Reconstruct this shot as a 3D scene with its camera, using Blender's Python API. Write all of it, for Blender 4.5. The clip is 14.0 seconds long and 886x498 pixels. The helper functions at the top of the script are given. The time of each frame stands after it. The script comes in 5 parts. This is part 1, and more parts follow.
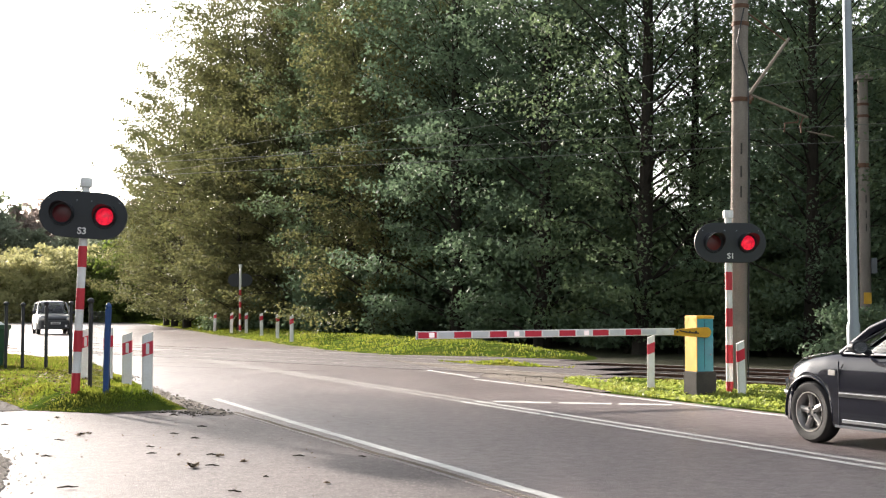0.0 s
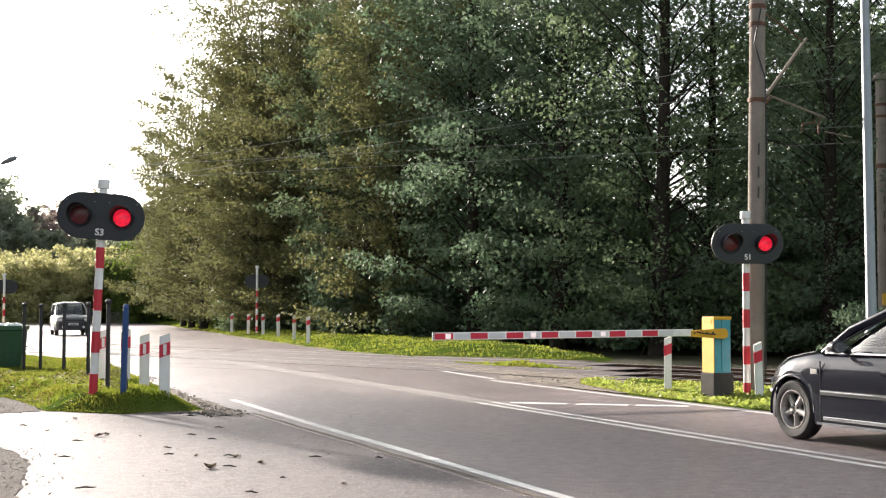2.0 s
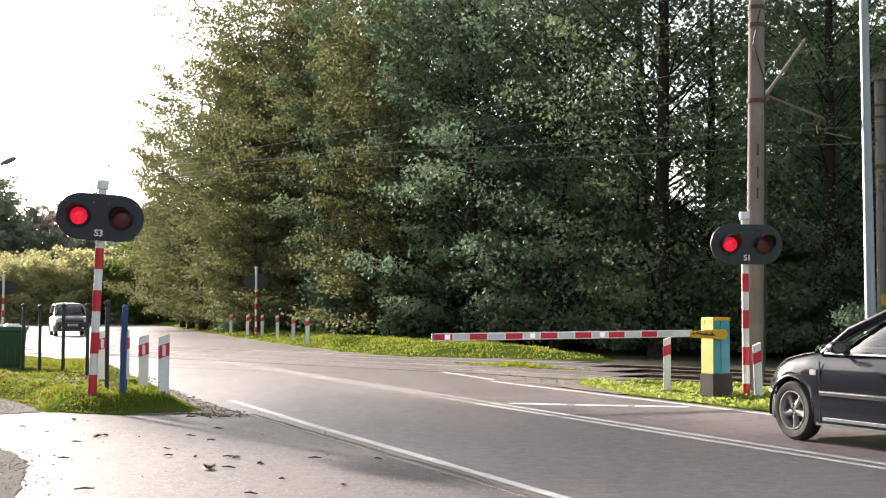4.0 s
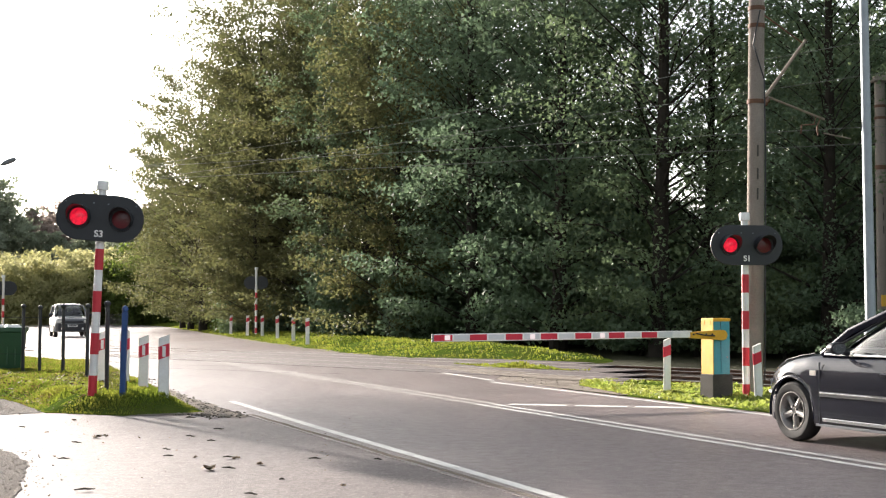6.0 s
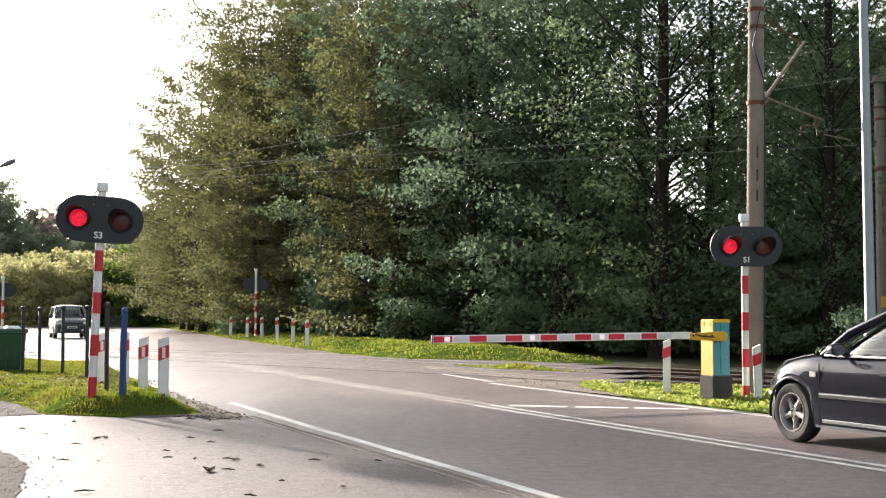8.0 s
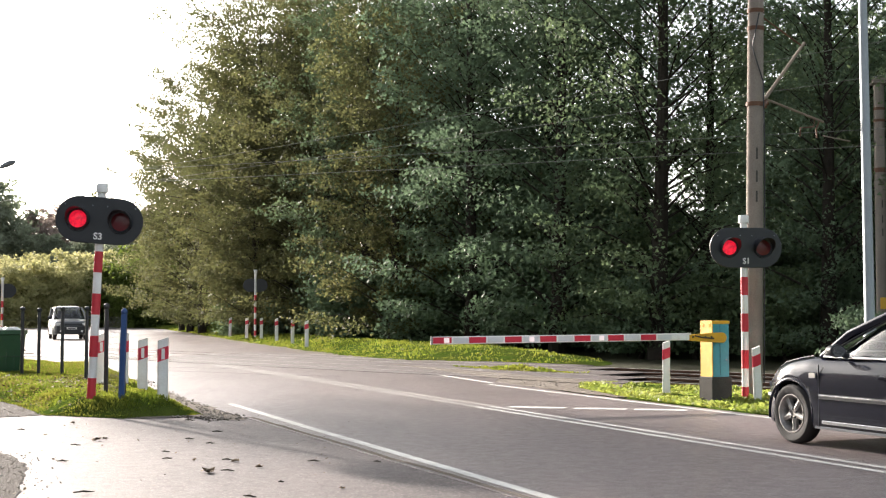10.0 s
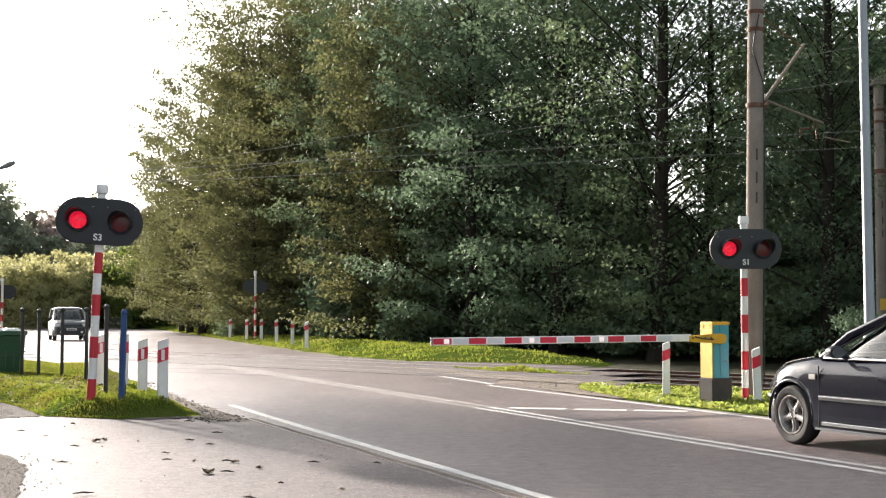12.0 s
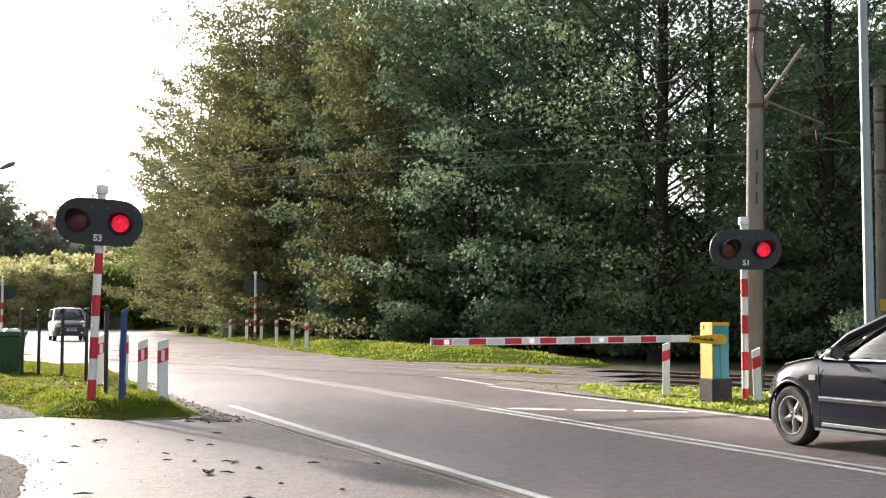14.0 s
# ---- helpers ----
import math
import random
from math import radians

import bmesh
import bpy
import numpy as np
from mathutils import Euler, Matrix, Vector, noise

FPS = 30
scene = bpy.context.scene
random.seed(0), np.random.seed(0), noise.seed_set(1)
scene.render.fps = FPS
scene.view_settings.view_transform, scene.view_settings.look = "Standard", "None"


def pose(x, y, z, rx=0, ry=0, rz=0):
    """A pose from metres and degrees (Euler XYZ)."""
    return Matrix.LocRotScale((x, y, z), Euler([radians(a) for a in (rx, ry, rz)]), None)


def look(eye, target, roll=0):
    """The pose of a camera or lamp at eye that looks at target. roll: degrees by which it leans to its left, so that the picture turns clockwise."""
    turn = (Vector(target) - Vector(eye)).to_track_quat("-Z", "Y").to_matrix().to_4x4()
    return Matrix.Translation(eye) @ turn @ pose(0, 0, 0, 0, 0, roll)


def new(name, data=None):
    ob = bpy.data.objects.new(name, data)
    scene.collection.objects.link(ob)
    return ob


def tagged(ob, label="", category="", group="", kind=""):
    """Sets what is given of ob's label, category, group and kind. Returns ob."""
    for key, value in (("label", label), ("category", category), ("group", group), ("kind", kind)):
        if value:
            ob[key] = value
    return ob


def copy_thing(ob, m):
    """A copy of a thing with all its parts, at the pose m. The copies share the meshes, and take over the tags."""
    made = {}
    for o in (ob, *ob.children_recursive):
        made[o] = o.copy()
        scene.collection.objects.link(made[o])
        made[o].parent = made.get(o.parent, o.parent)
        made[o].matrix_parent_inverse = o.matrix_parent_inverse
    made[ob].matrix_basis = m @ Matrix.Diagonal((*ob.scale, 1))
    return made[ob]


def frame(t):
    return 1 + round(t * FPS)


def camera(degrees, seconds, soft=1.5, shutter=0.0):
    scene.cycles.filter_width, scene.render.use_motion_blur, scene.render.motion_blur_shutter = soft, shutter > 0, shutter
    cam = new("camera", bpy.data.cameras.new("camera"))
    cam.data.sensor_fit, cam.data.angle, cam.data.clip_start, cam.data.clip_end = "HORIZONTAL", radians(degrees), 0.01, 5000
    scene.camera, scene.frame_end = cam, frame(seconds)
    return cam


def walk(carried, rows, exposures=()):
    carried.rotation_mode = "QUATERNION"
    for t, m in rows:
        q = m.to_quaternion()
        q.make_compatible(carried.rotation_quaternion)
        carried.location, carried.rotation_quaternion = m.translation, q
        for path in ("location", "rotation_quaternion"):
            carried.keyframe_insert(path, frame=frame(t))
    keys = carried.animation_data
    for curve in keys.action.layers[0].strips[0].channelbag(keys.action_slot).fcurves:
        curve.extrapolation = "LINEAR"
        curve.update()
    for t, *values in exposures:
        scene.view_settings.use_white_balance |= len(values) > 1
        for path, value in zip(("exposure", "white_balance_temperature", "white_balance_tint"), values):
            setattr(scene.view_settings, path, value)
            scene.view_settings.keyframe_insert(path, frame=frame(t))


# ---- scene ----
# The eye stands still at chest height and turns a little; degrees to the left, up, and of lean.
EYE = (0.0, 0.0, 1.38)
TURNS = [
    (0, -0.683, 2.612, 0.030), (0.5, -0.129, 2.621, 0.020), (1, 0.034, 2.652, 0.030), (1.5, 0.039, 2.657, 0.030),
    (2, 0.042, 2.660, 0.030), (2.5, 0.037, 2.688, 0.030), (3, 0.009, 2.695, 0.020), (5.5, 0.006, 2.702, 0.015),
    (6, 0.006, 2.728, 0.020), (6.5, 0.001, 2.742, 0.010), (7, 0.001, 2.766, 0.010), (7.5, -0.003, 2.778, -0.010),
    (8, -0.006, 2.788, 0.0), (10.5, -0.030, 2.845, 0.020), (11, -0.030, 2.850, 0.020), (11.5, -0.034, 2.876, 0.030),
    (12, -0.031, 2.886, 0.030), (12.5, -0.034, 2.902, 0.035), (13, -0.030, 2.909, 0.040), (13.5, -0.030, 2.906, 0.040),
    (14, -0.029, 2.914, 0.040)]


def aim(left, up, lean):
    a, b = radians(left), radians(up)
    way = Vector((-math.sin(a) * math.cos(b), math.cos(a) * math.cos(b), math.sin(b)))
    return look(EYE, Vector(EYE) + way, lean)


cam = camera(37.65, 14.0, soft=1.2)
EXPOSURE = 1.8
walk(cam, [(t, aim(a, b, c)) for t, a, b, c in TURNS], [(0, EXPOSURE), (14, EXPOSURE)])

# ---- daylight: a low hazy sun far to the left and ahead, behind the wood ----
SUN_LEFT, SUN_UP = 34.0, 18.0
world = bpy.data.worlds.new("daylight")
scene.world = world
world.use_nodes = True
wn = world.node_tree.nodes
sky = wn.new("ShaderNodeTexSky")
sky.sky_type, sky.sun_disc = "NISHITA", False
sky.sun_elevation, sky.sun_rotation = radians(SUN_UP), radians(-SUN_LEFT)
sky.dust_density, sky.air_density, sky.ozone_density = 2.5, 1.0, 1.0
soft_sky = wn.new("ShaderNodeHueSaturation")
soft_sky.inputs["Saturation"].default_value = 0.35
world.node_tree.links.new(sky.outputs[0], soft_sky.inputs["Color"])
world.node_tree.links.new(soft_sky.outputs[0], wn["Background"].inputs["Color"])
wn["Background"].inputs["Strength"].default_value = 0.105
sun_data = bpy.data.lights.new("sun", "SUN")
sun_data.energy, sun_data.angle, sun_data.color = 5.0, radians(2.0), (1.0, 0.89, 0.8)
sun = new("sun", sun_data)
a, b = radians(SUN_LEFT), radians(SUN_UP)
sun.matrix_basis = look((0, 0, 60), Vector((0, 0, 60)) - Vector((-math.sin(a) * math.cos(b), math.cos(a) * math.cos(b), math.sin(b))))


# ---- materials ----
def material(name, colour, rough=0.6, metal=0.0, spread=0.0, scale=8.0, fine=60.0, bump=0.0, second=None, patch=1.2,
             rough_spread=0.0, through_light=0.0, island=0.0, each=0.0, coat=0.0, glow=0.0, spec=0.5, detail=6.0):
    """Two-scale noise in colour, roughness and relief over a real base colour."""
    m = bpy.data.materials.new(name)
    m.use_nodes = True
    nt = m.node_tree
    n, link = nt.nodes, nt.links.new
    p = n["Principled BSDF"]
    p.inputs["Roughness"].default_value = rough
    p.inputs["Metallic"].default_value = metal
    p.inputs["Specular IOR Level"].default_value = spec
    p.inputs["Coat Weight"].default_value = coat
    p.inputs["Coat Roughness"].default_value = 0.06
    p.inputs["Base Color"].default_value = (*colour, 1)
    if glow:
        p.inputs["Emission Color"].default_value = (*colour, 1)
        p.inputs["Emission Strength"].default_value = glow
    geo = n.new("ShaderNodeNewGeometry")
    place = n.new("ShaderNodeTexCoord")
    col = None

    def mixed(a_socket, b_value, fac_socket, amount, kind="MIX"):
        x = n.new("ShaderNodeMix")
        x.data_type, x.blend_type = "RGBA", kind
        mul = n.new("ShaderNodeMath")
        mul.operation, mul.use_clamp = "MULTIPLY", True
        link(fac_socket, mul.inputs[0])
        mul.inputs[1].default_value = amount
        link(mul.outputs[0], x.inputs["Factor"])
        if a_socket is None:
            x.inputs["A"].default_value = (*colour, 1)
        else:
            link(a_socket, x.inputs["A"])
        x.inputs["B"].default_value = (*b_value, 1)
        return x.outputs["Result"]

    def noise_at(s, d=detail):
        t = n.new("ShaderNodeTexNoise")
        t.inputs["Scale"].default_value, t.inputs["Detail"].default_value = s, d
        link(place.outputs["Object"], t.inputs["Vector"])
        r = n.new("ShaderNodeMapRange")
        r.inputs["From Min"].default_value, r.inputs["From Max"].default_value = 0.35, 0.65
        link(t.outputs[0], r.inputs["Value"])
        return r.outputs[0]

    if second is not None:
        col = mixed(col, second, noise_at(patch), 1.0)
    if spread:
        dark = tuple(c * (1 - spread) for c in colour)
        light = tuple(min(1, c * (1 + spread)) for c in colour)
        col = mixed(col, dark, noise_at(scale), 0.6)
        col = mixed(col, light, noise_at(fine), 0.4)
    if island:
        other = second if second is not None else tuple(c * 0.5 for c in colour)
        col = mixed(col, other, geo.outputs["Random Per Island"], island)
    if each:
        info = n.new("ShaderNodeObjectInfo")
        col = mixed(col, tuple(c * 0.6 for c in colour), info.outputs["Random"], each)
    if col is not None:
        link(col, p.inputs["Base Color"])
        if glow:
            link(col, p.inputs["Emission Color"])
    if rough_spread:
        r = n.new("ShaderNodeMapRange")
        r.inputs["To Min"].default_value = max(0.02, rough - rough_spread)
        r.inputs["To Max"].default_value = min(1, rough + rough_spread)
        link(noise_at(patch * 1.7), r.inputs["Value"])
        link(r.outputs[0], p.inputs["Roughness"])
    if bump:
        t = n.new("ShaderNodeTexNoise")
        t.inputs["Scale"].default_value, t.inputs["Detail"].default_value = fine, 4
        link(place.outputs["Object"], t.inputs["Vector"])
        b = n.new("ShaderNodeBump")
        b.inputs["Strength"].default_value, b.inputs["Distance"].default_value = min(1.0, bump * 40), 0.02
        link(t.outputs[0], b.inputs["Height"])
        link(b.outputs[0], p.inputs["Normal"])
    if through_light:
        tr = n.new("ShaderNodeBsdfTranslucent")
        if col is not None:
            link(col, tr.inputs["Color"])
        else:
            tr.inputs["Color"].default_value = (*colour, 1)
        x = n.new("ShaderNodeMixShader")
        x.inputs[0].default_value = through_light
        link(p.outputs[0], x.inputs[1])
        link(tr.outputs[0], x.inputs[2])
        link(x.outputs[0], n["Material Output"].inputs[0])
    return m


def asphalt(name, tone, second, rough, along, relief, shine=0.5):
    """Worn asphalt: stone grain with painted glints, long streaks and wheel tracks along the lanes, damp patches that
    shine more.
    """
    m = bpy.data.materials.new(name)
    m.use_nodes = True
    n, link = m.node_tree.nodes, m.node_tree.links.new
    p = n["Principled BSDF"]
    p.inputs["Specular IOR Level"].default_value = shine
    place, turn = n.new("ShaderNodeTexCoord"), n.new("ShaderNodeMapping")
    turn.inputs["Rotation"].default_value = (0, 0, along)
    turn.inputs["Scale"].default_value = (1.0, 0.13, 1.0)
    link(place.outputs["Object"], turn.inputs["Vector"])

    def noise_at(scale, detail, streaked, lo=0.35, hi=0.65):
        t, k = n.new("ShaderNodeTexNoise"), n.new("ShaderNodeMapRange")
        t.inputs["Scale"].default_value, t.inputs["Detail"].default_value = scale, detail
        link(turn.outputs[0] if streaked else place.outputs["Object"], t.inputs["Vector"])
        k.inputs["From Min"].default_value, k.inputs["From Max"].default_value = lo, hi
        link(t.outputs[0], k.inputs["Value"])
        return k.outputs[0]

    def mixed(a_socket, b_value, fac, amount):
        x, mul = n.new("ShaderNodeMix"), n.new("ShaderNodeMath")
        x.data_type = "RGBA"
        mul.operation, mul.use_clamp = "MULTIPLY", True
        mul.inputs[1].default_value = amount
        link(fac, mul.inputs[0])
        link(mul.outputs[0], x.inputs["Factor"])
        if a_socket is None:
            x.inputs["A"].default_value = (*tone, 1)
        else:
            link(a_socket, x.inputs["A"])
        x.inputs["B"].default_value = (*b_value, 1)
        return x.outputs["Result"]

    col = mixed(None, second, noise_at(0.9, 5, True), 1.0)
    col = mixed(col, tuple(c * 0.55 for c in tone), noise_at(0.35, 6, False, 0.5, 0.7), 0.5)
    col = mixed(col, tuple(c * 0.45 for c in tone), noise_at(9, 9, False, 0.45, 0.7), 0.55)
    # bright specks: pale stone grain, with sun glints painted into the colour
    col = mixed(col, tuple(c * 2.2 for c in tone), noise_at(34, 4, False, 0.53, 0.72), 0.8)
    col = mixed(col, tuple(c * 0.4 for c in tone), noise_at(60, 2, False, 0.5, 0.75), 0.8)
    link(col, p.inputs["Base Color"])
    wet = n.new("ShaderNodeMapRange")
    wet.inputs["To Min"].default_value, wet.inputs["To Max"].default_value = rough - 0.09, rough + 0.1
    both = n.new("ShaderNodeMath")
    both.operation = "ADD"
    link(noise_at(0.6, 5, True), both.inputs[0])
    link(noise_at(7, 10, False), both.inputs[1])
    wet.inputs["From Max"].default_value = 2.0
    link(both.outputs[0], wet.inputs["Value"])
    link(wet.outputs[0], p.inputs["Roughness"])
    grain, b = n.new("ShaderNodeTexVoronoi"), n.new("ShaderNodeBump")
    grain.inputs["Scale"].default_value = 70
    link(place.outputs["Object"], grain.inputs["Vector"])
    b.inputs["Strength"].default_value, b.inputs["Distance"].default_value = relief, 0.012
    link(grain.outputs["Distance"], b.inputs["Height"])
    link(b.outputs[0], p.inputs["Normal"])
    return m


ASPHALT = asphalt("asphalt", (0.205, 0.168, 0.164), (0.155, 0.13, 0.128), 0.375, radians(-23), 0.35)
SIDE_ASPHALT = asphalt("wet_asphalt", (0.125, 0.106, 0.103), (0.1, 0.087, 0.086), 0.6, radians(60), 0.3, 0.16)
GRAVEL = material("gravel", (0.195, 0.169, 0.143), 0.9, spread=0.5, scale=6, fine=70, bump=0.03, second=(0.117, 0.0975, 0.078), patch=1.1, spec=0.08)
DIRT = material("damp_dirt", (0.0527, 0.0453, 0.0384), 0.95, spread=0.6, scale=7, fine=45, bump=0.03, second=(0.0341, 0.0285, 0.0236), patch=1.5, spec=0.08)
EARTH = material("earth", (0.035, 0.033, 0.02), 0.95, spread=0.4, scale=3, fine=40, bump=0.03, second=(0.03, 0.04, 0.015), patch=0.6, spec=0.08)
TURF = material("turf", (0.05, 0.085, 0.014), 0.95, spread=0.4, scale=4, fine=50, bump=0.03, second=(0.08, 0.085, 0.022), patch=1.0, spec=0.0)
BLADE = material("grass_blade", (0.13, 0.19, 0.02), 0.65, second=(0.21, 0.215, 0.035), patch=0.9, island=0.45, through_light=0.5, spec=0.15)
DRY_BLADE = material("dry_grass_blade", (0.3, 0.22, 0.085), 0.7, second=(0.2, 0.15, 0.06), patch=0.9, island=0.6, through_light=0.4, spec=0.1)
WEED = material("weed_leaf", (0.17, 0.25, 0.035), 0.6, second=(0.33, 0.36, 0.09), patch=1.2, island=0.7, through_light=0.5, spec=0.25)
ROAD_PAINT = material("road_paint", (0.62, 0.61, 0.58), 0.6, spread=0.25, scale=5, fine=60, second=(0.36, 0.35, 0.33), patch=3.0)
OLD_PAINT = material("worn_road_paint", (0.3, 0.28, 0.26), 0.6, spread=0.4, scale=4, fine=50, second=(0.12, 0.108, 0.1), patch=4.0)
WHITE = material("white_paint", (0.78, 0.78, 0.76), 0.45, spread=0.12, scale=6, fine=50, second=(0.62, 0.6, 0.55), patch=4.0)
OLD_WHITE = material("pale_sheet", (0.58, 0.59, 0.6), 0.4, spread=0.1, scale=6, fine=50)
RED = material("red_paint", (0.5, 0.025, 0.04), 0.45, spread=0.2, scale=8, fine=60)
RED_SHEET = material("red_reflective_sheet", (0.55, 0.02, 0.05), 0.35, spread=0.15, scale=10, fine=80)
YELLOW = material("yellow_paint", (0.66, 0.37, 0.02), 0.4, spread=0.12, scale=5, fine=40, second=(0.55, 0.29, 0.02), patch=5.0)
TEAL = material("teal_paint", (0.05, 0.3, 0.37), 0.4, spread=0.15, scale=4, fine=40, second=(0.05, 0.24, 0.3), patch=3.0)
CONCRETE = material("concrete", (0.25, 0.22, 0.19), 0.9, spread=0.3, scale=4, fine=50, bump=0.015, second=(0.17, 0.145, 0.125), patch=1.4, spec=0.08)
DARK_CONCRETE = material("dark_concrete", (0.07, 0.065, 0.06), 0.85, spread=0.35, scale=6, fine=50, bump=0.015, spec=0.08)
SLEEPER_DARK = material("oiled_sleeper", (0.03, 0.024, 0.02), 0.9, spread=0.4, scale=6, fine=50, spec=0.08)
BLACK = material("black_plastic", (0.012, 0.014, 0.018), 0.45, spread=0.3, scale=5, fine=40)
BLACK_STEEL = material("black_steel", (0.02, 0.022, 0.025), 0.5, spread=0.3, scale=9, fine=70)
BLUE_STEEL = material("blue_steel", (0.015, 0.06, 0.19), 0.45, spread=0.3, scale=9, fine=70)
GALVANISED = material("galvanised_steel", (0.27, 0.3, 0.32), 0.55, 0.4, spread=0.2, scale=5, fine=60)
RUST = material("rusty_steel", (0.12, 0.06, 0.035), 0.8, 0.2, spread=0.4, scale=6, fine=50)
RAIL_TOP = material("polished_rail", (0.45, 0.42, 0.4), 0.5, 0.8, spread=0.2)
BALLAST = material("ballast", (0.03, 0.025, 0.02), 0.95, spread=0.5, scale=9, fine=40, bump=0.04, second=(0.02, 0.016, 0.014), patch=2, spec=0.08)
WIRE = material("wire", (0.13, 0.14, 0.12), 0.6, 0.3)
STEEL_GREEN = material("painted_bracket", (0.19, 0.155, 0.115), 0.7, spread=0.3)
INSULATOR = material("brown_insulator", (0.15, 0.08, 0.05), 0.25)
LENS_OFF = material("dark_red_lens", (0.11, 0.006, 0.012), 0.3, spread=0.3, scale=40, fine=120)
LENS_ON = material("lit_red_lens", (0.85, 0.012, 0.04), 0.3, glow=0.24, spread=0.85, scale=22, fine=60)
BOOM_LAMP_ON = material("boom_lamp_lit", (0.95, 0.8, 0.8), 0.2, glow=0.12)
NAVY = material("navy_car_paint", (0.009, 0.01, 0.02), 0.4, 0.0, coat=0.9, spread=0.1, scale=20, fine=300, spec=0.02)
NAVY.node_tree.nodes["Principled BSDF"].inputs["Coat Roughness"].default_value = 0.12
SILVER = material("silver_car_paint", (0.11, 0.113, 0.118), 0.38, 0.3, coat=0.5, spread=0.05)
RUBBER = material("rubber", (0.022, 0.02, 0.019), 0.75, spread=0.35, scale=9, fine=60)
ALLOY = material("alloy", (0.36, 0.34, 0.32), 0.42, 0.7, spread=0.3, scale=14, fine=60)
CHROME = material("chrome", (0.75, 0.75, 0.74), 0.18, 1.0)
GREY_PLASTIC = material("grey_plastic", (0.16, 0.165, 0.18), 0.5, spread=0.15)
HEADLAMP = material("headlamp", (0.7, 0.7, 0.68), 0.1, coat=1.0)
AMBER = material("clear_indicator", (0.75, 0.7, 0.62), 0.15, coat=1.0)
BIN_GREEN = material("green_bin_plastic", (0.02, 0.075, 0.035), 0.45, spread=0.2, scale=6, fine=50)
BARK = material("bark", (0.035, 0.03, 0.024), 0.95, spread=0.4, scale=6, fine=30, bump=0.03, spec=0.08)
LEAF = material("leaf", (0.1536, 0.203, 0.1024), 0.65, second=(0.1109, 0.1573, 0.0821), patch=0.35, island=0.45, through_light=0.36, spec=0.2)
LEAF_WARM = material("autumn_leaf", (0.1288, 0.1198, 0.0467), 0.65, second=(0.0869, 0.097, 0.0399), patch=0.35, island=0.8, through_light=0.55, spec=0.2)
LEAF_DARK = material("shade_leaf", (0.142, 0.199, 0.1192), 0.65, second=(0.1014, 0.1507, 0.0883), patch=0.35, island=0.45, through_light=0.36, spec=0.2)
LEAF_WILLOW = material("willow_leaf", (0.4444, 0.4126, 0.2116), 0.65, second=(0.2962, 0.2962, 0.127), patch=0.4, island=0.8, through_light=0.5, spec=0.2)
LEAF_GREEN = material("bright_leaf", (0.144, 0.1944, 0.036), 0.65, second=(0.0792, 0.108, 0.0216), patch=0.5, island=0.8, through_light=0.55, spec=0.2)
# distant leaves, grey-green and plum: air haze is painted in as paler colour
LEAF_FAR = material("haze_paled_leaf", (0.3002, 0.3303, 0.2402), 0.7, second=(0.2202, 0.2502, 0.1701), patch=0.4, island=0.8, through_light=0.55, spec=0.2)
LEAF_PLUM = material("haze_paled_plum_leaf", (0.3403, 0.2602, 0.2402), 0.7, second=(0.2502, 0.2102, 0.1801), patch=0.5, island=0.8, through_light=0.55, spec=0.2)
DEAD_LEAF = material("fallen_leaf", (0.22, 0.14, 0.06), 0.7, second=(0.06, 0.04, 0.025), patch=2, island=0.9, spec=0.08)
STONE = material("stone", (0.3, 0.28, 0.26), 0.85, island=0.8, second=(0.14, 0.12, 0.1), patch=3, spec=0.08)



def clear_glass(name, tint):
    """Thin pane: lets light through, and mirrors it by its angle."""
    m = bpy.data.materials.new(name)
    m.use_nodes = True
    n, link = m.node_tree.nodes, m.node_tree.links.new
    clear, gloss, mix, angle = n.new("ShaderNodeBsdfTransparent"), n.new("ShaderNodeBsdfGlossy"), n.new("ShaderNodeMixShader"), n.new("ShaderNodeFresnel")
    clear.inputs[0].default_value = (*tint, 1)
    gloss.inputs["Roughness"].default_value = 0.02
    angle.inputs[0].default_value = 1.65
    link(angle.outputs[0], mix.inputs[0])
    link(clear.outputs[0], mix.inputs[1])
    link(gloss.outputs[0], mix.inputs[2])
    link(mix.outputs[0], n["Material Output"].inputs[0])
    return m


PANE = clear_glass("car_pane", (0.55, 0.62, 0.6))
SEAT = material("seat_cloth", (0.05, 0.05, 0.055), 0.9, spread=0.3, scale=20, fine=120)


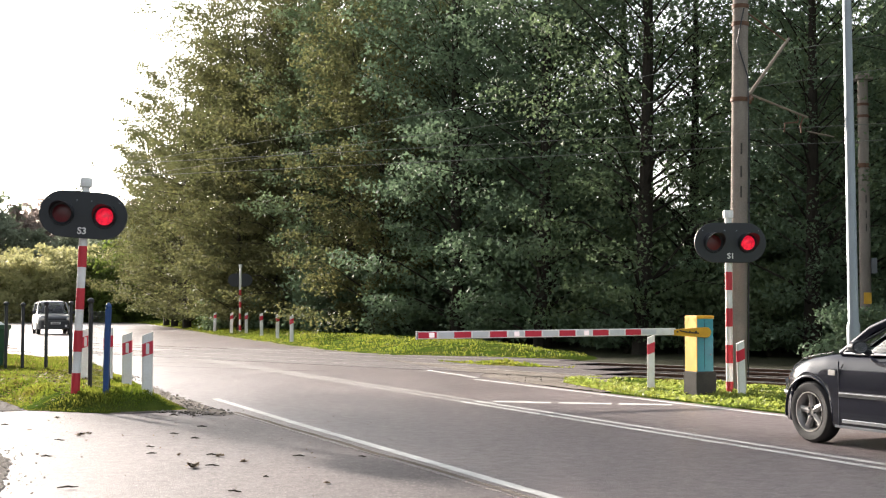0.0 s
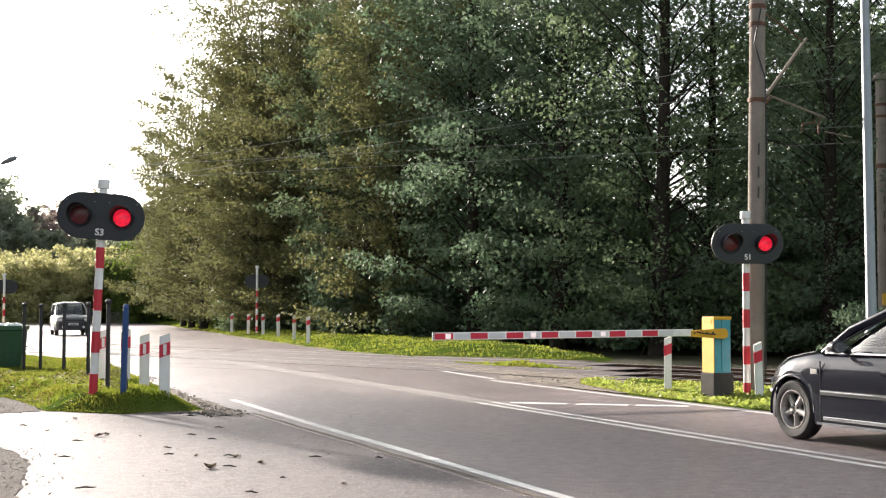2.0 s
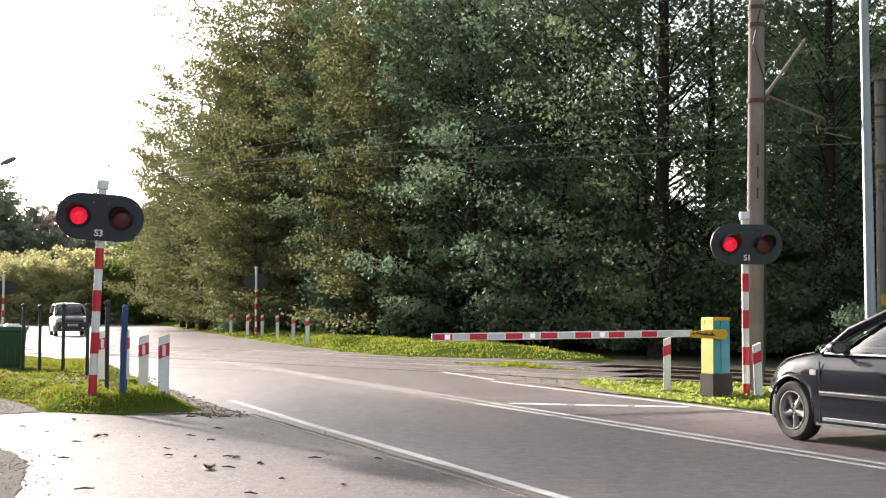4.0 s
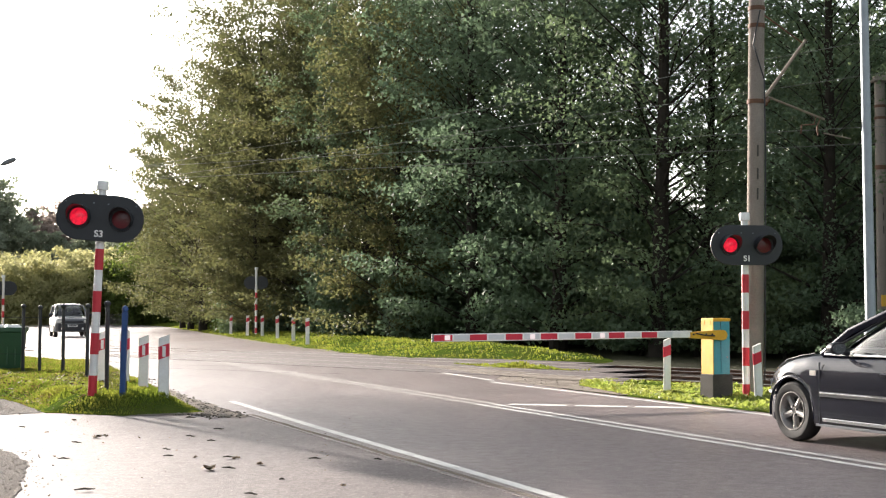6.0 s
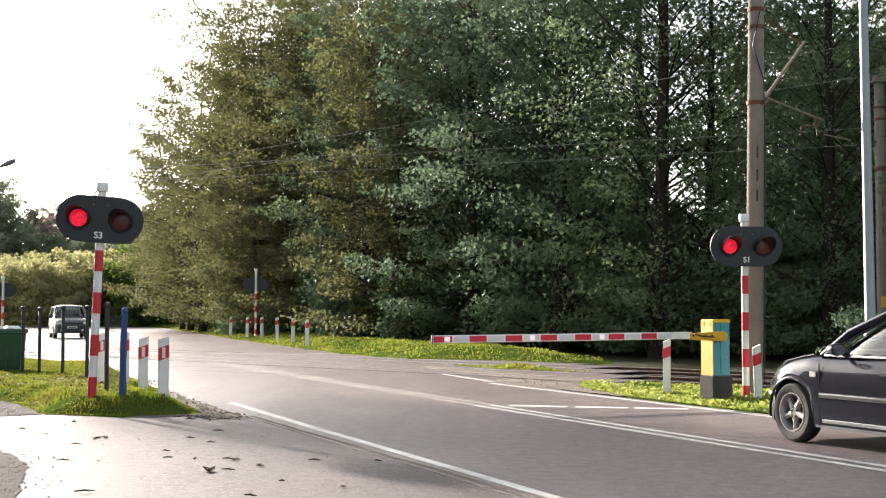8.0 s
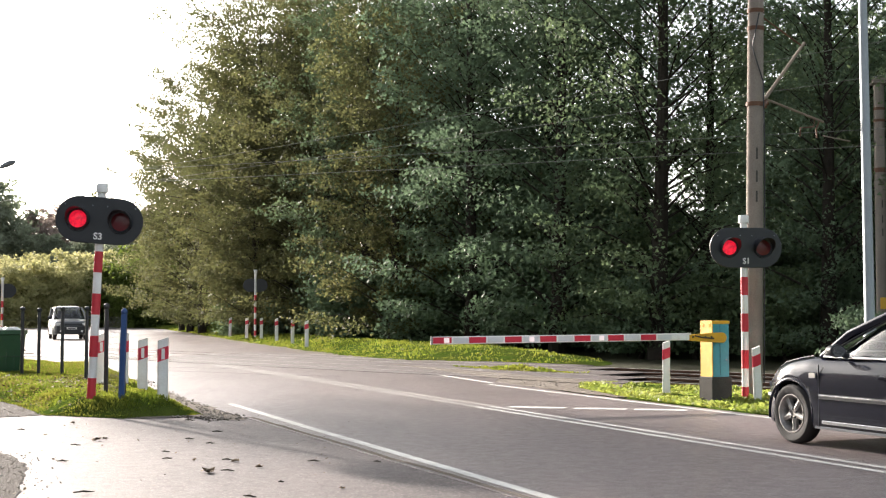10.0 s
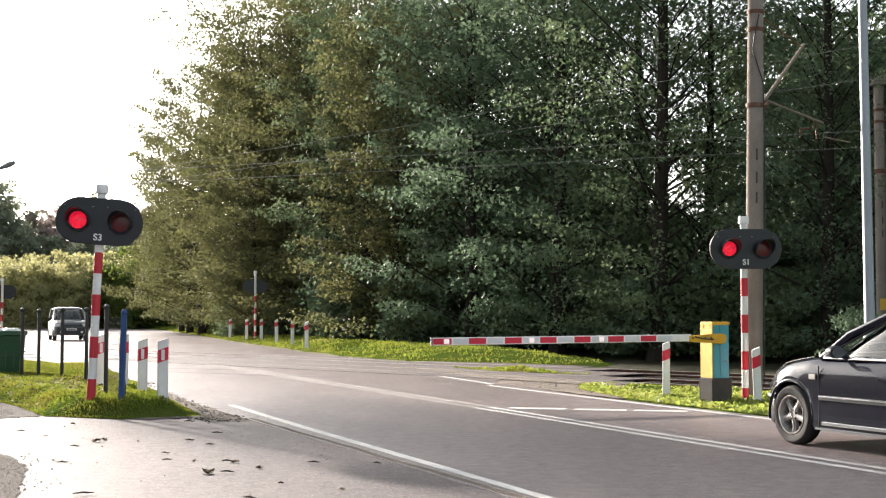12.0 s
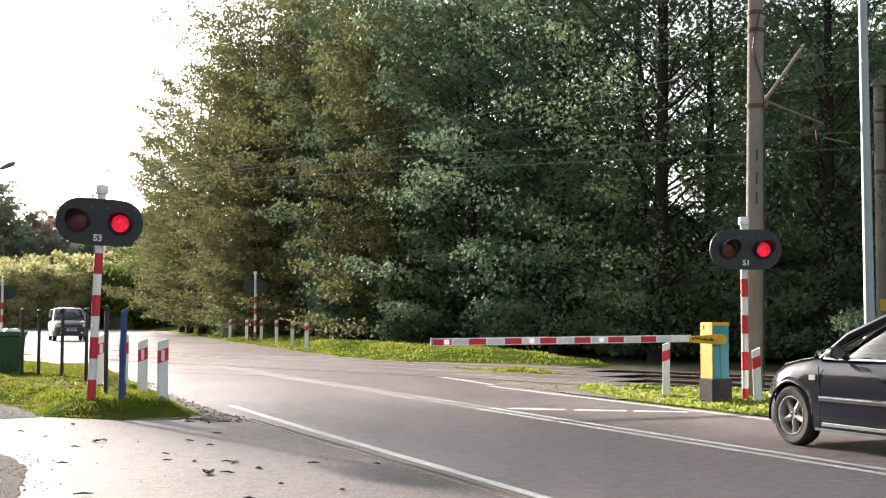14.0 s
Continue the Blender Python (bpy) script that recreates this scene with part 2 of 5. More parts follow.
# ---- mesh tools ----
class Shape:
    """Gathers vertices and faces for one mesh."""

    def __init__(self):
        self.v, self.f = [], []

    def add(self, verts, faces, m=None):
        o = len(self.v)
        self.v += [tuple(m @ Vector(p)) if m is not None else tuple(p) for p in verts]
        self.f += [tuple(i + o for i in q) for q in faces]
        return self

    def box(self, c, s, bevel=0.01, m=None):
        """A box with chamfered edges."""
        hx, hy, hz = (k / 2 for k in s)
        e = min(bevel, hx * 0.49, hy * 0.49, hz * 0.49)
        rings = []
        for z, i in ((-hz, e), (-hz + e, 0), (hz - e, 0), (hz, e)):
            x, y = hx - i, hy - i
            rings.append([(c[0] + px, c[1] + py, c[2] + z) for px, py in
                          ((x - e, -y), (x, -y + e), (x, y - e), (x - e, y), (-x + e, y), (-x, y - e), (-x, -y + e), (-x + e, -y))])
        return self.rings(rings, m=m)

    def rings(self, rings, closed=True, caps=True, m=None):
        n = len(rings[0])
        verts = [p for r in rings for p in r]
        faces = []
        for k in range(len(rings) - 1):
            for i in range(n if closed else n - 1):
                j = (i + 1) % n
                faces.append((k * n + i, k * n + j, (k + 1) * n + j, (k + 1) * n + i))
        if caps and closed:
            faces.append(tuple(reversed(range(n))))
            faces.append(tuple((len(rings) - 1) * n + i for i in range(n)))
        return self.add(verts, faces, m)

    def tube(self, points, radii, n=12, m=None, caps=True):
        pts = [Vector(p) for p in points]
        if not isinstance(radii, (list, tuple)):
            radii = [radii] * len(pts)
        rings = []
        for i, p in enumerate(pts):
            d = (pts[min(i + 1, len(pts) - 1)] - pts[max(i - 1, 0)]).normalized()
            side = d.cross(Vector((0, 0, 1)) if abs(d.z) < 0.9 else Vector((1, 0, 0))).normalized()
            up = side.cross(d)
            rings.append([p + radii[i] * (math.cos(t) * side + math.sin(t) * up) for t in (2 * math.pi * k / n for k in range(n))])
        return self.rings(rings, caps=caps, m=m)

    def lathe(self, profile, n=24, m=None, caps=True):
        """Turns (radius, height) pairs about z."""
        return self.rings([[(r * math.cos(2 * math.pi * k / n), r * math.sin(2 * math.pi * k / n), z) for k in range(n)] for r, z in profile], caps=caps, m=m)

    def prism(self, outline, z0, z1, m=None, bevel=0.0):
        if bevel:
            cx = sum(p[0] for p in outline) / len(outline)
            cy = sum(p[1] for p in outline) / len(outline)

            def inset(p):
                q = Vector((p[0] - cx, p[1] - cy))
                return (p[0] - q.normalized().x * bevel, p[1] - q.normalized().y * bevel)
            small = [inset(p) for p in outline]
            sets = [(small, z0), (outline, z0 + bevel), (outline, z1 - bevel), (small, z1)]
        else:
            sets = [(outline, z0), (outline, z1)]
        return self.rings([[(x, y, z) for x, y in o] for o, z in sets], m=m)

    def mesh(self, name, mat, smooth=False):
        me = bpy.data.meshes.new(name)
        me.from_pydata(self.v, [], self.f)
        me.materials.append(mat)
        if smooth:
            me.polygons.foreach_set("use_smooth", [True] * len(me.polygons))
            me.set_sharp_from_angle(angle=radians(38))
        me.validate()
        return me


def part(name, shape, mat, parent, label="", m=None, smooth=False):
    data = shape.mesh(name, mat, smooth) if isinstance(shape, Shape) else shape
    ob = new(name, data)
    ob.parent = parent
    if m is not None:
        ob.matrix_basis = m
    return tagged(ob, label)


def thing(name, label, category, group="", m=None, kind=""):
    ob = new(name)
    ob.empty_display_size = 0.2
    if m is not None:
        ob.matrix_basis = m
    return tagged(ob, label, category, group, kind)


def setting(name, shape, mat, label, category, kind="structure", smooth=False):
    return tagged(new(name, shape.mesh(name, mat, smooth)), label, category, kind=kind)


def quads(name, corners, mat):
    """A mesh of separate leaves from an array (n, corners, 3)."""
    n, c = corners.shape[:2]
    me = bpy.data.meshes.new(name)
    me.vertices.add(c * n)
    me.vertices.foreach_set("co", np.asarray(corners, dtype=np.float32).ravel())
    me.loops.add(c * n)
    me.loops.foreach_set("vertex_index", np.arange(c * n, dtype=np.int32))
    me.polygons.add(n)
    me.polygons.foreach_set("loop_start", np.arange(0, c * n, c, dtype=np.int32))
    me.materials.append(mat)
    me.update(calc_edges=True)
    me.validate()
    return me


# ---- plan of the place: the road runs along ALONG, the railway along RAILWAY ----
ALONG, ACROSS = Vector((-0.39, 0.921, 0)), Vector((0.921, 0.39, 0))
RAILWAY, OVER = Vector((0.695, -0.719, 0)), Vector((0.719, 0.695, 0))


def road_point(n, s, z=0.0):
    """n metres across the road, s metres along it."""
    return ACROSS * n + ALONG * s + Vector((0, 0, z))


def track_point(v, s, z=0.0):
    return OVER * v + RAILWAY * s + Vector((0, 0, z))


def inside(poly, pts):
    """Which points lie in the polygon, and how far they are from its rim."""
    p = np.asarray(poly, float)[:, :2]
    q = np.roll(p, -1, axis=0)
    odd = np.zeros(len(pts), bool)
    far = np.full(len(pts), 1e9)
    for (x0, y0), (x1, y1) in zip(p, q):
        cross = ((y0 > pts[:, 1]) != (y1 > pts[:, 1])) & (pts[:, 0] < (x1 - x0) * (pts[:, 1] - y0) / (y1 - y0 + 1e-12) + x0)
        odd ^= cross
        d = np.array((x1 - x0, y1 - y0))
        k = np.clip(((pts - (x0, y0)) @ d) / (d @ d), 0, 1)
        far = np.minimum(far, np.hypot(*(pts - (x0, y0) - k[:, None] * d).T))
    return odd, far


def bank_height(far, top, run):
    k = np.clip(far / run, 0, 1)
    return top * k * k * (3 - 2 * k)


def bank(name, poly, top, run, mat, label, step=0.25):
    """A raised piece of ground that slopes down to its rim."""
    p = np.asarray(poly, float)
    x0, y0 = p.min(axis=0) - step
    x1, y1 = p.max(axis=0) + step
    nx, ny = int((x1 - x0) / step) + 2, int((y1 - y0) / step) + 2
    gx, gy = np.meshgrid(x0 + step * np.arange(nx), y0 + step * np.arange(ny), indexing="ij")
    pts = np.stack([gx.ravel(), gy.ravel()], 1)
    rng = np.random.default_rng(3)
    pts = pts + rng.uniform(-0.3, 0.3, pts.shape) * step
    odd, far = inside(p, pts)
    z = np.where(odd, bank_height(far, top, run) + rng.uniform(-0.012, 0.012, len(pts)) + 0.012, -0.06 - 0.2 * far)
    s = Shape()
    keep = (odd | (far < step * 1.5)).reshape(nx, ny)
    s.v = [(a, b, c) for (a, b), c in zip(pts, z)]
    for i in range(nx - 1):
        for j in range(ny - 1):
            if keep[i, j] and keep[i + 1, j] and keep[i + 1, j + 1] and keep[i, j + 1]:
                s.f.append((i * ny + j, (i + 1) * ny + j, (i + 1) * ny + j + 1, i * ny + j + 1))
    return setting(name, s, mat, label, "grass bank", smooth=True)


def blades(name, poly, top, run, count, tall, wide, mat, label, seed, lean=0.5, rim=0.0):
    """Blades or leaves standing all over a bank."""
    rng = np.random.default_rng(seed)
    p = np.asarray(poly, float)
    pts = rng.uniform(p.min(axis=0), p.max(axis=0), (count * 4, 2))
    odd, far = inside(p, pts)
    keep = odd & (far > rim)
    pts, far = pts[keep][:count], far[keep][:count]
    n = len(pts)
    z = bank_height(far, top, run)
    root = np.stack([pts[:, 0], pts[:, 1], z], 1)
    turn = rng.uniform(0, 2 * np.pi, n)
    side = np.stack([np.cos(turn), np.sin(turn), np.zeros(n)], 1)
    tilt = rng.uniform(0, 2 * np.pi, n)
    clump = 0.65 + 0.5 * np.sin(pts[:, 0] * 3.1 + 1.7 * np.sin(pts[:, 1] * 2.3)) * np.sin(pts[:, 1] * 2.7)
    h = tall * rng.uniform(0.4, 1.2, n) * clump * np.clip(far / 0.25, 0.5, 1)
    tip = root + np.stack([np.cos(tilt) * lean * h, np.sin(tilt) * lean * h, h], 1)
    w = (wide * rng.uniform(0.6, 1.3, n))[:, None] * side
    mid = root * 0.45 + tip * 0.55 + np.stack([np.zeros(n), np.zeros(n), h * 0.12], 1)
    corners = np.stack([root - w * 0.3, mid - w, tip, mid + w], 1)
    return tagged(new(name, quads(name, corners, mat)), label, "grass", kind="stuff")


# ---- ground, road, railway ----
def flat(name, outline, z, mat, label, category="road", thick=0.0):
    s = Shape()
    n = len(outline)
    s.add([(x, y, z) for x, y in outline], [tuple(range(n))])
    if thick:
        for i in range(n):
            j = (i + 1) % n
            (ax, ay), (bx, by) = outline[i], outline[j]
            s.add([(ax, ay, z), (ax, ay, z - thick), (bx, by, z - thick), (bx, by, z)], [(0, 1, 2, 3)])
    return setting(name, s, mat, label, category)


def disc_ground():
    s = Shape()
    rings = [[(r * math.cos(2 * math.pi * k / 64), r * math.sin(2 * math.pi * k / 64), -0.09) for k in range(64)] for r in (0.5, 40, 150, 600, 3000)]
    s.rings(rings, caps=False)
    s.add(rings[0], [tuple(range(64))])
    return setting("ground", s, EARTH, "dull brown earth and rough grass to the horizon", "ground")


disc_ground()


def pts2(*p):
    return [(v.x, v.y) for v in p]


# the far verge's rim, which the asphalt meets beyond the railway
FAR_RIM = [(1.6, 35.2), (-1.4, 38.4), (-3.4, 43.0), (-6.4, 52.2), (-10.0, 64.0), (-13.9, 77.7), (-18.6, 94.0), (-24.5, 114.0), (-34.0, 138.0)]
road_left = [road_point(4.35, s) for s in (-30, 5, 20, 32)] + [road_point(4.6, 50), road_point(6.0, 70), road_point(8.0, 95), road_point(9.5, 125), road_point(11, 160)]
road_right = [road_point(10.95, s) for s in (-30, 5, 20)] + [road_point(11.3, 24), Vector((1.9, 33.0, 0))]
outline = pts2(*road_left) + [(-36.5, 150), (-33.6, 137.5)] + [(x + 0.4, y) for x, y in reversed(FAR_RIM[:-1])] + pts2(*reversed(road_right))
flat("road", outline, 0.0, ASPHALT, "grey worn asphalt road, damp and shining, across the railway", thick=0.08)
flat("side_road", [(-3.62, 19.2), (-4.2, 17.2), (-5.6, 17.9), (-7.4, 20.0), (-20, 24), (-40, 10), (-30, -30), (12, -30)] + pts2(road_point(4.348, -29), road_point(4.348, 5), road_point(4.348, 17)), -0.006,
     SIDE_ASPHALT, "pale grey damp asphalt side road beside the main road", thick=0.06)
flat("pavement", [(-16.5, 64), (-15, 40), (-11.2, 31), (-9.2, 34), (-13.5, 44), (-18, 56), (-22, 70), (-27, 80), (-32, 80)], -0.02, SIDE_ASPHALT,
     "pale concrete pavement along the far side of the road", "pavement", thick=0.05)


def line(name, points, wide, mat, label, z=0.004):
    s = Shape()
    v = [Vector(p) for p in points]
    rows = []
    for i, p in enumerate(v):
        d = (v[min(i + 1, len(v) - 1)] - v[max(i - 1, 0)]).normalized()
        side = Vector((d.y, -d.x, 0)) * wide / 2
        rows.append([(p.x - side.x, p.y - side.y, z), (p.x + side.x, p.y + side.y, z)])
    s.rings(rows, closed=False)
    return setting(name, s, mat, label, "road marking")


line("edge_line", [road_point(n, s) for n, s in ((4.5, -12), (4.52, 5), (4.57, 9), (4.63, 12.8), (4.66, 15), (4.79, 19.6))], 0.115, ROAD_PAINT, "solid white line at the edge of the road")
line("centre_line", [road_point(7.98, s) for s in (-12, 5, 12, 17.6)], 0.1, ROAD_PAINT, "one of two solid white lines along the middle of the road")
line("centre_line", [road_point(8.22, s) for s in (-12, 5, 12, 17.6)], 0.1, ROAD_PAINT, "one of two solid white lines along the middle of the road")
line("centre_line", [road_point(8.0, s) for s in (17.6, 22, 30, 42)], 0.12, OLD_PAINT, "worn white line across the crossing")
line("centre_line", [road_point(8.25, s) for s in (17.6, 22, 30, 42)], 0.12, OLD_PAINT, "worn white line across the crossing")
line("edge_line", [road_point(10.72, s) for s in (-12, 5, 15, 23.0)], 0.12, ROAD_PAINT, "solid white line at the edge of the road")
line("edge_line", [road_point(11.0, 23.4), road_point(11.35, 27), Vector((-1.2, 32.9, 0))], 0.12, ROAD_PAINT, "white edge line that bends out before the railway")
line("edge_line", [Vector((-1.35, 33.4, 0)), Vector((-3.6, 41.3, 0)), Vector((-4.3, 44.0, 0))], 0.14, OLD_PAINT, "worn white edge line beyond the railway")
for a0, b0 in (((0.98, 19.30), (1.80, 19.05)), ((1.92, 19.02), (2.66, 18.82)), ((2.76, 18.80), (3.50, 18.62))):
    line("stop_line_dash", [Vector((*a0, 0)), Vector((*b0, 0))], 0.26, ROAD_PAINT, "white dash of the stop line before the barrier")

# railway: two tracks cross the road at a slant
RAILS = (21.2, 22.65, 24.55, 26.0)


def rail(v, s0, s1, z):
    s = Shape()
    prof = [(-0.06, -0.14), (0.06, -0.14), (0.06, -0.12), (0.012, -0.1), (0.012, -0.04), (0.034, -0.028), (0.034, 0), (-0.034, 0), (-0.034, -0.028), (-0.012, -0.04), (-0.012, -0.1), (-0.06, -0.12)]
    s.rings([[tuple(track_point(v + a, t, z + b)) for a, b in prof] for t in (s0, s1)])
    ob = tagged(new("rail", s.mesh("rail", RUST)), "rusty brown steel rail with a worn top", "rail", "rails of the railway", "structure")
    top = Shape()
    top.rings([[tuple(track_point(v + a, t, z + b)) for a, b in ((-0.03, 0.001), (0.03, 0.001), (0.03, 0.006), (-0.03, 0.006))] for t in (s0, s1)])
    part("running_surface", top, RAIL_TOP, ob, "polished steel running surface")


for v in RAILS:
    rail(v, -150, 120, 0.006)
bed = Shape()
bed.rings([[tuple(track_point(v, s, z)) for v, z in ((19.6, -0.095), (20.3, -0.06), (27.0, -0.055), (27.9, -0.095))] for s in (-26.0, 0, 40, 120)], closed=False)
setting("track_bed", bed, BALLAST, "brown ballast bed under the two tracks", "track bed")
for k, v in enumerate((21.92, 25.27)):
    for i in range(72):
        m = Shape().box((0, 0, 0), (0.24, 2.5, 0.14), 0.03) if i + k == 0 else None
        if m is not None:
            SLEEPER = m.mesh("sleeper", SLEEPER_DARK)
        ob = tagged(new("sleeper", SLEEPER), "dark oily sleeper under the rails", "sleeper", "sleepers of the railway", "structure")
        p = track_point(v, -23.0 + 0.62 * i, -0.115)
        ob.matrix_basis = pose(p.x, p.y, p.z, 0, 0, -46)
# crossing panels between and beside the rails, across the road
for a0, a1 in ((20.2, 21.162), (21.24, 22.612), (22.688, 24.512), (24.59, 25.962), (26.038, 27.0)):
    s = Shape()
    s.rings([[tuple(track_point(v, t, z)) for v, z in ((a0, -0.012), (a0, 0.007), (a1, 0.007), (a1, -0.012))] for t in (-36.5, -28, -16.0 - 1.05 * (a0 - 20.2))])
    setting("crossing_panel", s, SIDE_ASPHALT, "worn grey crossing panel between the rails", "crossing panel")

# banks of grass
LEFT_BANK = [(-3.25, 17.75), (-4.3, 17.25), (-5.4, 17.7), (-6.4, 19.6), (-8.4, 22.6), (-13.0, 28.0), (-15.0, 33.0), (-10.2, 32.5), (-7.7, 30.6), (-6.1, 26.0), (-5.0, 22.9), (-4.15, 20.2), (-3.55, 18.6)]
RIGHT_BANK = [(2.5, 24.2), (3.0, 21.4), (4.4, 17.95), (6.6, 13.0), (12.5, -1.0), (30.0, 0.0), (26.0, 8.0), (8.6, 20.6), (5.4, 24.2), (3.5, 26.4), (2.75, 26.0)]
FAR_BANK = FAR_RIM[1:] + [(-34.0, 160.0), (-20.0, 160.0), (-8.0, 90.0), (0.0, 58.0), (4.2, 46.0), (5.0, 40.0), (4.7, 37.0), (3.2, 36.0)]
GRASS_STRIP = [(0.2, 33.9), (1.9, 32.6), (3.4, 29.9), (3.0, 30.0), (1.3, 31.6)]
bank("bank_near", LEFT_BANK, 0.2, 0.6, TURF, "short green grass bank with fallen leaves, beside the side road", 0.12)
bank("bank_gate", RIGHT_BANK, -0.075, 0.7, TURF, "leafy green verge between the road and the railway", 0.3)
bank("bank_far", FAR_BANK, 0.3, 3.0, TURF, "bright green grass verge before the wood", 0.8)
NEAR_LEFT = LEFT_BANK[:4] + [(-8.3, 22.6), (-11.8, 27.5), (-11.0, 32.0)] + LEFT_BANK[7:]
NEAR_RIGHT = [(2.5, 24.2), (3.0, 21.4), (4.4, 17.95), (6.2, 14.0), (11.5, 15.0), (8.6, 20.6), (5.4, 24.2), (3.5, 26.4), (2.75, 26.0)]
blades("grass", NEAR_LEFT, 0.2, 0.6, 90000, 0.085, 0.008, BLADE, "short green grass blades on the bank", 11)
blades("dry_grass", [q for q in NEAR_LEFT if q[0] < -4.5], 0.2, 0.6, 16000, 0.08, 0.009, DRY_BLADE, "brown dry grass blades among the green on the bank", 16, 0.8)
blades("grass", NEAR_RIGHT, -0.075, 0.7, 16000, 0.1, 0.01, BLADE, "rough green grass on the verge", 12)
blades("weeds", NEAR_RIGHT, -0.075, 0.7, 14000, 0.1, 0.035, WEED, "broad-leaved green weeds on the verge beside the barrier", 13, 0.9, 0.05)
FAR_FRONT = FAR_RIM[1:] + [(-29.0, 138.0), (-20.0, 112.0), (-13.5, 94.0), (-8.0, 75.0), (-1.0, 55.0), (3.8, 45.0), (4.8, 40.0), (4.6, 37.0), (3.2, 36.0)]
blades("grass", FAR_FRONT, 0.3, 3.0, 70000, 0.1, 0.022, BLADE, "bright green grass on the far verge", 14)
blades("grass", GRASS_STRIP, 0.0, 0.5, 900, 0.14, 0.03, BLADE, "tuft of yellow-green grass beside the rails", 15)


# ---- level crossing signals ----
def stadium(w, h, n=14):
    r = h / 2
    c = w / 2 - r
    out = [(c + r * math.sin(t), -r * math.cos(t)) for t in (math.pi * k / n for k in range(n + 1))]
    return out + [(-x, -y) for x, y in out]


FRONT = Matrix(((1, 0, 0, 0), (0, 0, -1, 0), (0, 1, 0, 0), (0, 0, 0, 1)))  # outline (x, y), depth z: to face -y


def words(name, text, size, mat, parent, m):
    c = bpy.data.curves.new(name, "FONT")
    c.body, c.size, c.align_x, c.align_y, c.extrude = text, size, "CENTER", "CENTER", 0.002
    c.offset = 0.003
    tmp = new(name, c)
    me = bpy.data.meshes.new_from_object(tmp.evaluated_get(bpy.context.evaluated_depsgraph_get()))
    bpy.data.objects.remove(tmp)
    me.materials.clear()
    me.materials.append(mat)
    return part(name, me, mat, parent, "white lettering", m)


LAMP_OUT, LAMP_IN = -0.052, -0.006
bulbs = []


def signal(label, m, text="", lit=False, high=3.0, centre=2.47, wide=1.2, roll=0.0, first=0.25, step=0.29):
    th = thing("level_crossing_signal", label, "railway signal", "signals of the level crossing", m)
    part("post", Shape().tube([(0, 0, -0.05), (0, 0, high)], 0.058, 20), WHITE, th, "white tube", smooth=True)
    z = 0.0
    k = 0
    while z < 2.0:
        top = z + (first if k == 0 else step)
        if k % 2 == 0:
            part("band", Shape().tube([(0, 0, z), (0, 0, top)], 0.0605, 20), RED, th, "red band", smooth=True)
        z, k = top, k + 1
    part("cap", Shape().lathe([(0.06, 0), (0.085, 0.01), (0.085, 0.12), (0.075, 0.135)], 20), WHITE, th, "pale metal cap", pose(0, 0, high - 0.05), smooth=True)
    board = part("backboard", Shape().prism(stadium(wide, wide * 0.54), 0, 0.035, FRONT, 0.008), BLACK, th, "black oval board", pose(0, -0.075, centre, 0, roll, 0))
    part("bracket", Shape().box((0, 0.03, 0), (0.3, 0.06, 0.08), 0.01), BLACK_STEEL, board)
    for x in (-0.29, 0.29):
        hood = Shape()
        rings = []
        for r, y0, reach in ((0.165, 0.0, 0.0), (0.165, -0.03, 0.0), (0.16, 0.0, 1.0), (0.15, 0.0, 1.0), (0.15, -0.02, 0.0), (0.12, 0.0, 0.0)):
            ring = []
            for q in range(28):
                t = 2 * math.pi * q / 28
                out = 0.012 + 0.28 * max(0.0, 0.35 + 0.65 * math.sin(t)) ** 0.8
                ring.append((x + r * math.cos(t), -0.035 - (out if reach else -y0), r * math.sin(t)))
            rings.append(ring)
        hood.rings(rings, caps=False)
        part("hood", hood, BLACK, board, "black visor", smooth=True)
        lens = Shape()
        lens.rings([[(x + r * math.cos(2 * math.pi * q / 28), -0.037 - d, r * math.sin(2 * math.pi * q / 28)) for q in range(28)] for r, d in ((0.138, 0), (0.1, 0.006), (0.05, 0.011), (0.005, 0.012))])
        part("lens", lens, LENS_OFF, board, "dark red lens", smooth=True)
        if lit:
            glow = Shape()
            glow.rings([[(r * math.cos(2 * math.pi * q / 28), -d, r * math.sin(2 * math.pi * q / 28)) for q in range(28)] for r, d in ((0.12, 0), (0.105, 0.008), (0.075, 0.02), (0.04, 0.027), (0.004, 0.029))])
            # the lit dome of the lamp pushes out through its lens and sinks back behind it
            bulbs.append((part("lamp_dome", glow, LENS_ON, board, "glowing red lamp", smooth=True), x))
        for sx in (-1, 1):
            part("bolt", Shape().lathe([(0.008, 0), (0.008, 0.006), (0.005, 0.009)], 8), GALVANISED, board, "", Matrix.Translation((x + 0.19 * sx, -0.036, 0.2)) @ FRONT)
    if text:
        words("lettering", text, 0.13, WHITE, board, Matrix.Translation((0.0, -0.04, -0.225)) @ pose(0, 0, 0, 90))
    return th


signal("striped post with black oval twin-lamp board S3, on the bank", pose(-4.87, 18.1, 0.2, 0, 2.2, 6), "S3", True, 2.91, 2.47, 1.2, 2.0, 0.285, 0.293)
signal("striped post with black oval twin-lamp board S1, beside the barrier", pose(5.02, 21.6, -0.08, 0, 0, 6), "S1", True, 3.01, 2.55, 1.23, 0.0, 0.25, 0.303)
signal("red and white striped signal post on the far verge", pose(-9.2, 64.0, 0.29, 0, 0, 190), high=3.15)
signal("red and white striped signal post far across the road", pose(-20.3, 60.0, -0.05, 0, 0, 190), high=3.0)


